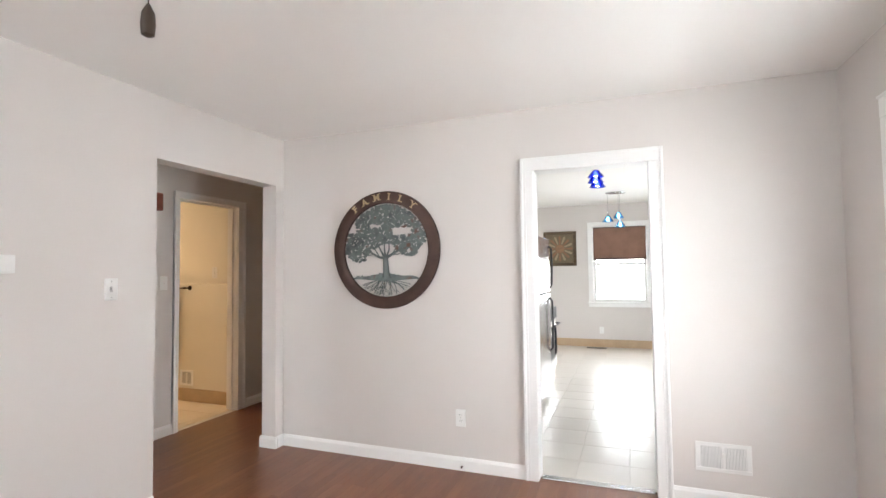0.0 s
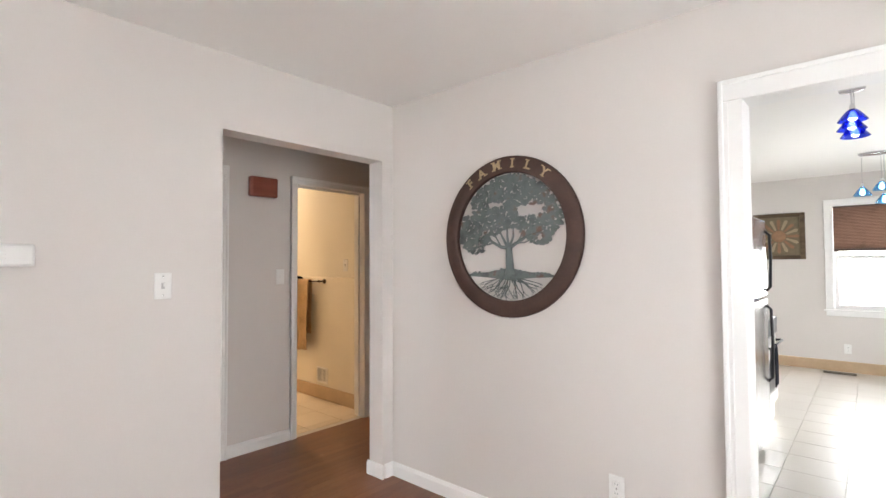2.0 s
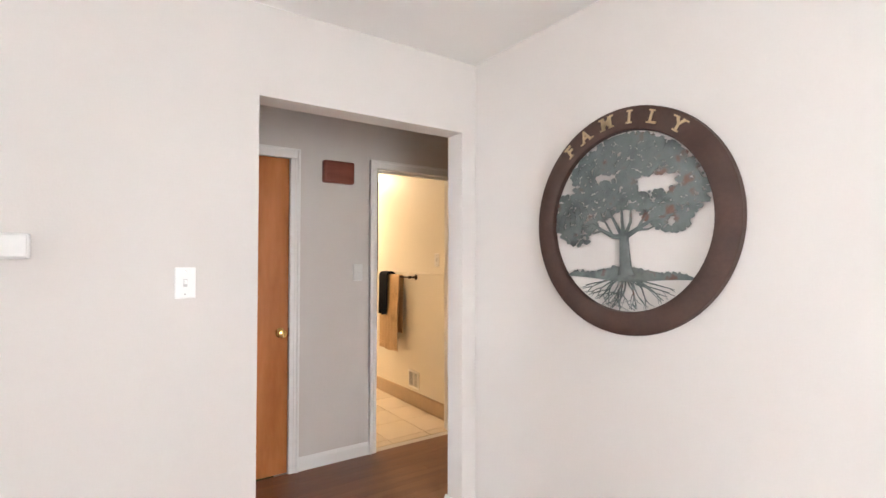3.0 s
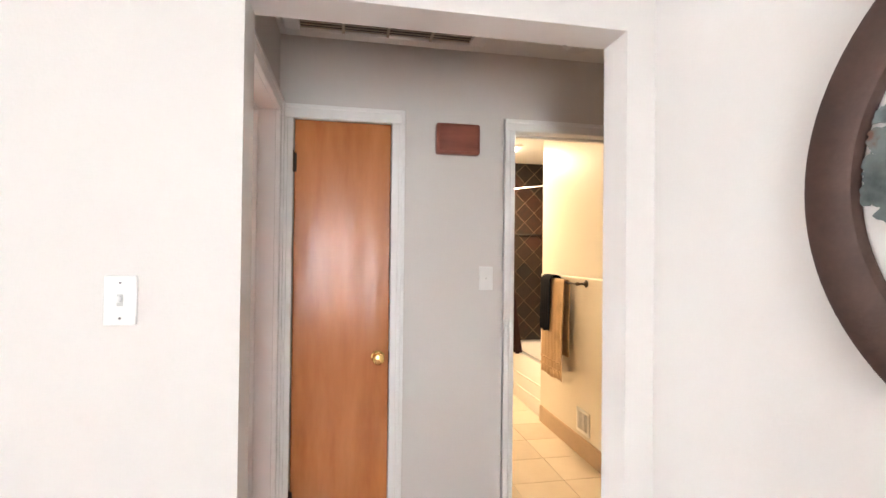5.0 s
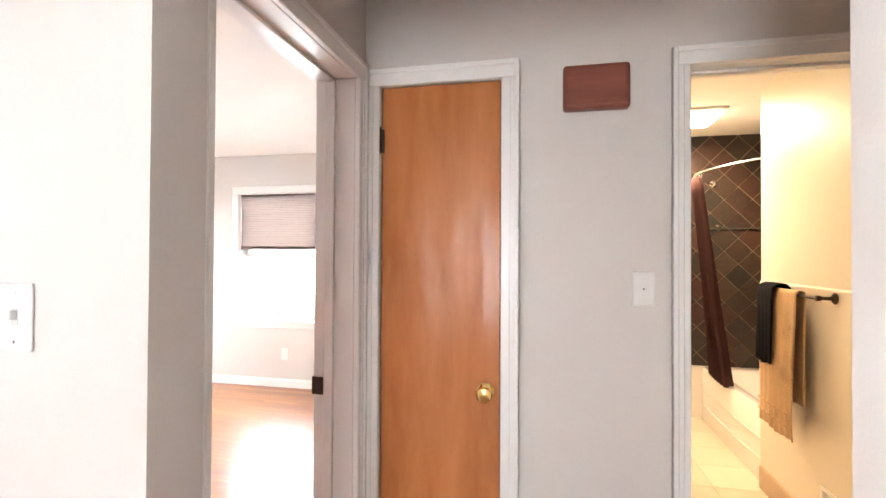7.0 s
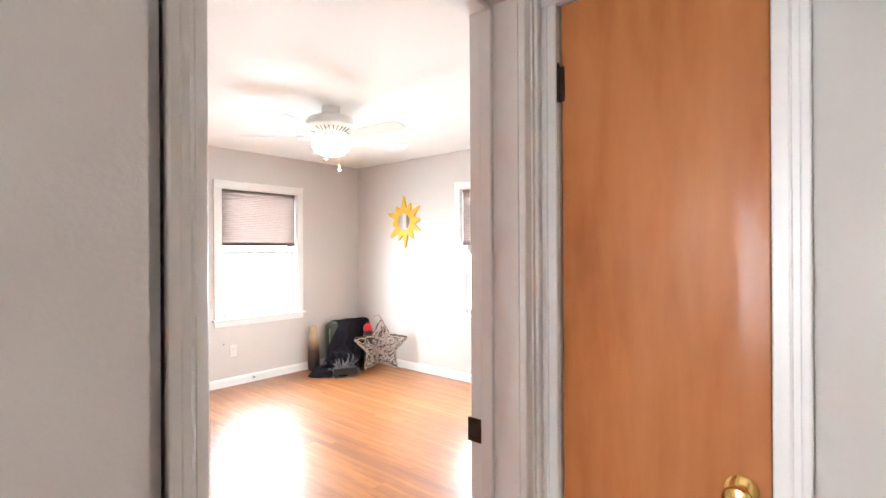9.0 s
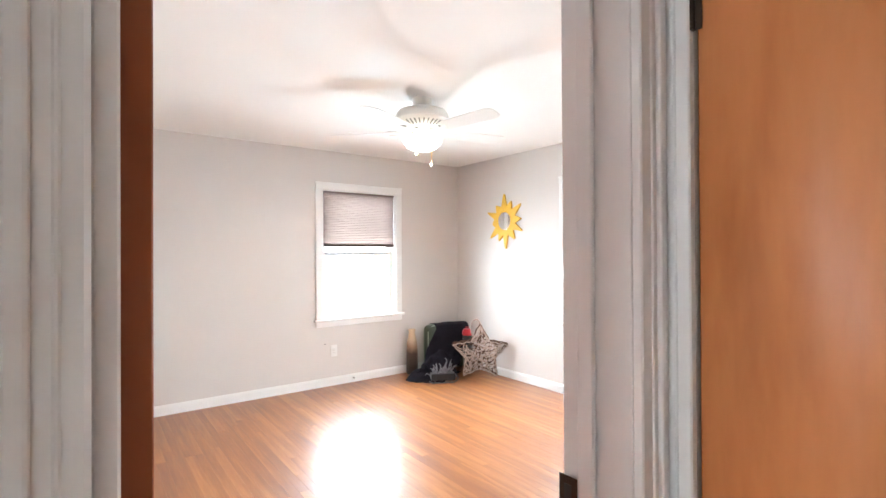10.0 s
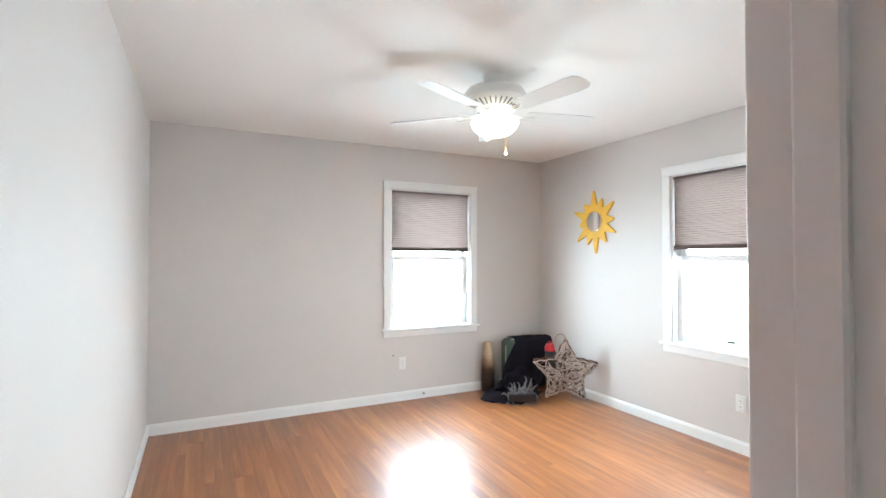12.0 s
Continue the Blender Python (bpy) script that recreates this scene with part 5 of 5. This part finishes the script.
bottle = thing("water_bottle", pose(-6.025, -2.045, 0) @ Matrix.Diagonal((1, 1, 1.07, 1)), "tall black drink bottle with a red lid", "bottle")
part("body", lathe([(0.045, 0), (0.05, 0.006), (0.052, 0.1), (0.055, 0.395), (0.05, 0.405)], 28), BLACK, bottle, smooth=True)
RED = surface("red_plastic", (0.50, 0.015, 0.025), 0.35, bump=0)
part("collar", lathe([(0.058, 0.39), (0.060, 0.395), (0.060, 0.43), (0.055, 0.436)], 28), RED, bottle, "red collar", True)
part("lid", lathe([(0.05, 0.435), (0.05, 0.446), (0.044, 0.456), (0.01, 0.460)], 28), RED, bottle, "red screw lid", True)
part("loop", tube([(-0.03, 0, 0.452), (-0.02, 0, 0.476), (0.02, 0, 0.476), (0.03, 0, 0.452)], 0.006, 8), RED, bottle, smooth=True)

# wicker star: five arms wound with willow
WICKER = wood("pale_willow", (0.30, 0.23, 0.20), (0.50, 0.41, 0.36), (0.66, 0.57, 0.51), 0.7, "x", 3, 20, 0.0)
WICKERD = wood("brown_willow", (0.05, 0.025, 0.016), (0.10, 0.05, 0.03), (0.16, 0.085, 0.05), 0.7, "x", 3, 20, 0.0)
star = thing("wicker_star", pose(-5.925, -1.70, 0.275, 0, 0, 141) @ pose(0, 0, 0, 10, 0, 0), "large woven wicker star leaning in the corner", "wicker star")
tips = [(0.33 * math.cos(radians(90 + 72 * k)), 0.33 * math.sin(radians(90 + 72 * k))) for k in range(5)]
ins = [(0.175 * math.cos(radians(126 + 72 * k)), 0.175 * math.sin(radians(126 + 72 * k))) for k in range(5)]
ol = []
for k in range(5):
    ol += [tips[k], ins[k]]
rs = random.Random(11)


def inside(x, z):
    n, c = len(ol), False
    for k in range(n):
        (ax, az), (bx, bz) = ol[k], ol[(k + 1) % n]
        if (az > z) != (bz > z) and x < (bx - ax) * (z - az) / (bz - az) + ax:
            c = not c
    return c


for nm, mat_, y0 in (("pale_edge", WICKER, -0.02), ("brown_edge", WICKERD, 0.012), ("back_edge", WICKERD, 0.045)):
    bm = bmesh.new()
    for k in range(10):
        a_, b_ = Vector((ol[k][0], 0, ol[k][1])), Vector((ol[(k + 1) % 10][0], 0, ol[(k + 1) % 10][1]))
        ph = rs.uniform(0, 6)
        pts_ = []
        for q in range(9):
            p = a_.lerp(b_, 0.02 + 0.96 * q / 8) * 0.97
            pts_.append(p + Vector((0.004 * math.sin(ph + q * 1.3), y0 + 0.006 * math.sin(ph + q * 2.1), 0.004 * math.cos(ph + q * 1.7))))
        tube(pts_, 0.0065, 6, bm)
    part(nm, bm, mat_, star, "", True)
for nm, mat_, count, y0 in (("pale_weave", WICKER, 95, -0.022), ("brown_weave", WICKERD, 95, 0.012)):
    bm = bmesh.new()
    made = 0
    while made < count:
        x, z = rs.uniform(-0.33, 0.33), rs.uniform(-0.28, 0.33)
        if not inside(x, z):
            continue
        d, bend, l = rs.uniform(0, 360), rs.choice((-1, 1)) * rs.uniform(3, 18), rs.uniform(0.09, 0.18)
        pts_ = []
        for q in range(7):
            bulge = 0.022 * max(0.0, 1 - math.hypot(x, z) / 0.2)
            pts_.append((x, y0 - bulge + 0.007 * math.sin(q * 1.4 + d), z))
            d += bend
            x, z = x + l / 7 * math.cos(radians(d)), z + l / 7 * math.sin(radians(d))
            if not inside(x, z):
                break
        if len(pts_) < 4:
            continue
        tube(pts_, [0.004] + [0.0058] * (len(pts_) - 2) + [0.004], 6, bm)
        made += 1
    part(nm, bm, mat_, star, "", True)
loop_ = [(0.055 * math.cos(radians(15 * q)) - 0.045, 0.03, 0.275 + 0.10 * math.sin(radians(15 * q))) for q in range(24)]
part("hanging_loop", tube(loop_, 0.008, 7, closed=True), WICKER, star, "bent twig hanging loop", True)

SILVER = surface("tarnished_silver", (0.20, 0.195, 0.21), 0.32, 0.9, vary=0.5, scale=30, bump=0.05)
sled = thing("small_sled", pose(-5.49, -1.81, 0, 0, 0, 154), "small dark sled ornament with twisted silver branches", "ornament")
part("deck", solid((-0.13, -0.055, 0.03), (0.13, 0.055, 0.10), 0.008, 2), BLACK, sled)
for y in (-0.05, 0.05):
    part("runner", tube([(-0.15, y, 0.03), (-0.12, y, 0.008), (0.11, y, 0.008), (0.15, y, 0.03), (0.16, y, 0.055), (0.145, y, 0.07)], 0.007, 8), SILVER, sled, "silver runner", True)
for x in (-0.09, 0.09):
    for y in (-0.05, 0.05):
        part("strut", tube([(x, y, 0.008), (x, y * 0.9, 0.048)], 0.005, 6), SILVER, sled)
rb = random.Random(23)
for k in range(22):
    u = (k + 0.5) / 22
    x = -0.11 + 0.22 * u
    h = 0.05 + 0.07 * math.exp(-((u - 0.2) / 0.13) ** 2) + 0.11 * math.exp(-((u - 0.8) / 0.12) ** 2)
    p = Vector((x, rb.uniform(-0.03, 0.03), 0.09))
    pts_ = [p.copy()]
    for q in range(5):
        p = p + Vector((rb.uniform(-0.022, 0.022), rb.uniform(-0.016, 0.016), h / 5))
        pts_.append(p.copy())
    part("branch", tube(pts_, [0.007, 0.008, 0.0065, 0.007, 0.0055, 0.004], 7), SILVER, sled, "silver branch", True)
part("runner_tip", tube([(-0.13, 0.0, 0.07), (-0.17, 0.01, 0.10), (-0.19, 0.0, 0.085)], [0.006, 0.005, 0.004], 7), SILVER, sled, "silver branch", True)

# ---- floor pieces, wall tiles ----
_cache = {}


def piece_mesh(name, sx, sy, sz, material, ch):
    """A low block with chamfered top edges, base at z = -sz, top at 0."""
    key = (name, round(sx, 4), round(sy, 4))
    if key not in _cache:
        v = [(x, y, -sz) for x, y in ((0, 0), (sx, 0), (sx, sy), (0, sy))]
        v += [(x, y, -ch) for x, y in ((0, 0), (sx, 0), (sx, sy), (0, sy))]
        v += [(x, y, 0) for x, y in ((ch, ch), (sx - ch, ch), (sx - ch, sy - ch), (ch, sy - ch))]
        f = [(0, 1, 5, 4), (1, 2, 6, 5), (2, 3, 7, 6), (3, 0, 4, 7), (4, 5, 9, 8), (5, 6, 10, 9), (6, 7, 11, 10), (7, 4, 8, 11), (8, 9, 10, 11)]
        me = bpy.data.meshes.new(name)
        me.from_pydata(v, [], f)
        me.materials.append(material)
        _cache[key] = me
    return _cache[key]


def place_piece(name, me, parent, loc):
    ob = new(name, me)
    ob.parent = parent
    ob.location = loc


def strips(parent, lo, hi, along, width, lengths, material, seed, limit=None):
    """Floor strips over a rectangle; along: 'x' or 'y'. Those outside limit are joined into one."""
    r = random.Random(seed)
    u0, u1, w0, w1 = (lo[0], hi[0], lo[1], hi[1]) if along == "x" else (lo[1], hi[1], lo[0], hi[0])
    n = max(1, round((w1 - w0) / width))
    step = (w1 - w0) / n
    rest_v, rest_f = [], []
    for i in range(n):
        at = u0
        first = True
        while at < u1 - 1e-6:
            l = r.choice(lengths) * (r.choice((0.35, 0.6, 0.85)) if first else 1)
            first = False
            if u1 - at - l < 0.12:
                l = u1 - at
            w = w0 + i * step
            sx, sy = (l - 0.0004, step - 0.0003) if along == "x" else (step - 0.0003, l - 0.0004)
            x, y = (at, w) if along == "x" else (w, at)
            if limit is None or (limit[0][0] <= x <= limit[1][0] and limit[0][1] <= y <= limit[1][1]):
                place_piece("floor_strip", piece_mesh("floor_strip", sx, sy, 0.012, material, 0.0004), parent, (x, y, 0))
            else:
                b = len(rest_v)
                for zz in (-0.012, 0):
                    rest_v.extend([(x, y, zz), (x + sx, y, zz), (x + sx, y + sy, zz), (x, y + sy, zz)])
                rest_f.extend([tuple(b + q for q in f) for f in ((0, 1, 5, 4), (1, 2, 6, 5), (2, 3, 7, 6), (3, 0, 4, 7), (4, 5, 6, 7))])
            at += l
    if rest_v:
        me = bpy.data.meshes.new("far_strips")
        me.from_pydata(rest_v, [], rest_f)
        me.materials.append(material)
        ob = new("far_strips", me)
        ob.parent = parent
        tagged(ob, kind="stuff")


strips(FLOOR_BEDROOM, (-6.183, -2.42), (-2.39, 1.73), "y", 0.057, (0.9, 1.2, 1.5, 1.8), OAK, 5)
strips(FLOOR_BEDROOM, (-3.182, 1.73), (-2.405, 1.885), "x", 0.0775, (0.777,), OAK, 6)
strips(FLOOR_HALL, (-3.28, 1.885), (-2.33, 5.0), "y", 0.057, (0.9, 1.2, 1.5), BROWNOAK, 7)
strips(FLOOR_LIVING, (-2.33, 1.95), (-2.19, 2.995), "y", 0.07, (1.0,), BROWNOAK, 8)
strips(FLOOR_LIVING, (-2.19, -3.6), (1.51, 3.085), "y", 0.057, (0.9, 1.2, 1.5, 1.8), BROWNOAK, 9, ((-2.2, 0.2), (1.6, 3.2)))
strips(FLOOR_LIVING, (-0.158, 3.085), (0.544, 3.13), "x", 0.045, (0.702,), BROWNOAK, 10)


def tiles(parent, lo, hi, size, gap, material, name="tile"):
    nx, ny = math.ceil((hi[0] - lo[0]) / size), math.ceil((hi[1] - lo[1]) / size)
    for i in range(nx):
        for j in range(ny):
            x, y = lo[0] + i * size, lo[1] + j * size
            sx, sy = min(size, hi[0] - x) - gap, min(size, hi[1] - y) - gap
            if sx > 0.02 and sy > 0.02:
                place_piece(name, piece_mesh(name + "_" + material.name, sx, sy, 0.008, material, 0.0018), parent, (x, y, 0.0))


tiles(FLOOR_KITCHEN, (-1.62, 3.18), (2.2, 8.85), 0.335, 0.0025, KITCHENTILE)
tiles(FLOOR_BATH, (-6.115, 2.55), (-3.345, 3.865), 0.335, 0.004, BATHTILE)

half = 0.155 / math.sqrt(2)
for parent, lo, hi, across in ((SLATEWALL, (3.60, 0.46), (4.602, CL), "y"), (SLATEBACK, (-6.105, 0.46), (-4.85, CL), "x")):
    cy = lo[0]
    i = 0
    while cy < hi[0] + half:
        cz = lo[1] + (half if i % 2 else 0)
        while cz < hi[1] + half:
            poly = diamond(cy, cz, half - 0.005, lo, hi)
            if poly:
                bm = bmesh.new()
                if across == "y":
                    f = bm.faces.new([bm.verts.new((-6.107, y, z)) for y, z in poly])
                    d = (0.007, 0, 0)
                else:
                    f = bm.faces.new([bm.verts.new((y, 4.602, z)) for y, z in poly])
                    d = (0, -0.007, 0)
                g = bmesh.ops.extrude_face_region(bm, geom=[f])["geom"]
                bmesh.ops.translate(bm, verts=[v for v in g if isinstance(v, bmesh.types.BMVert)], vec=d)
                part("slate_tile", bm, SLATE, parent)
            cz += 2 * half
        cy += half
        i += 1
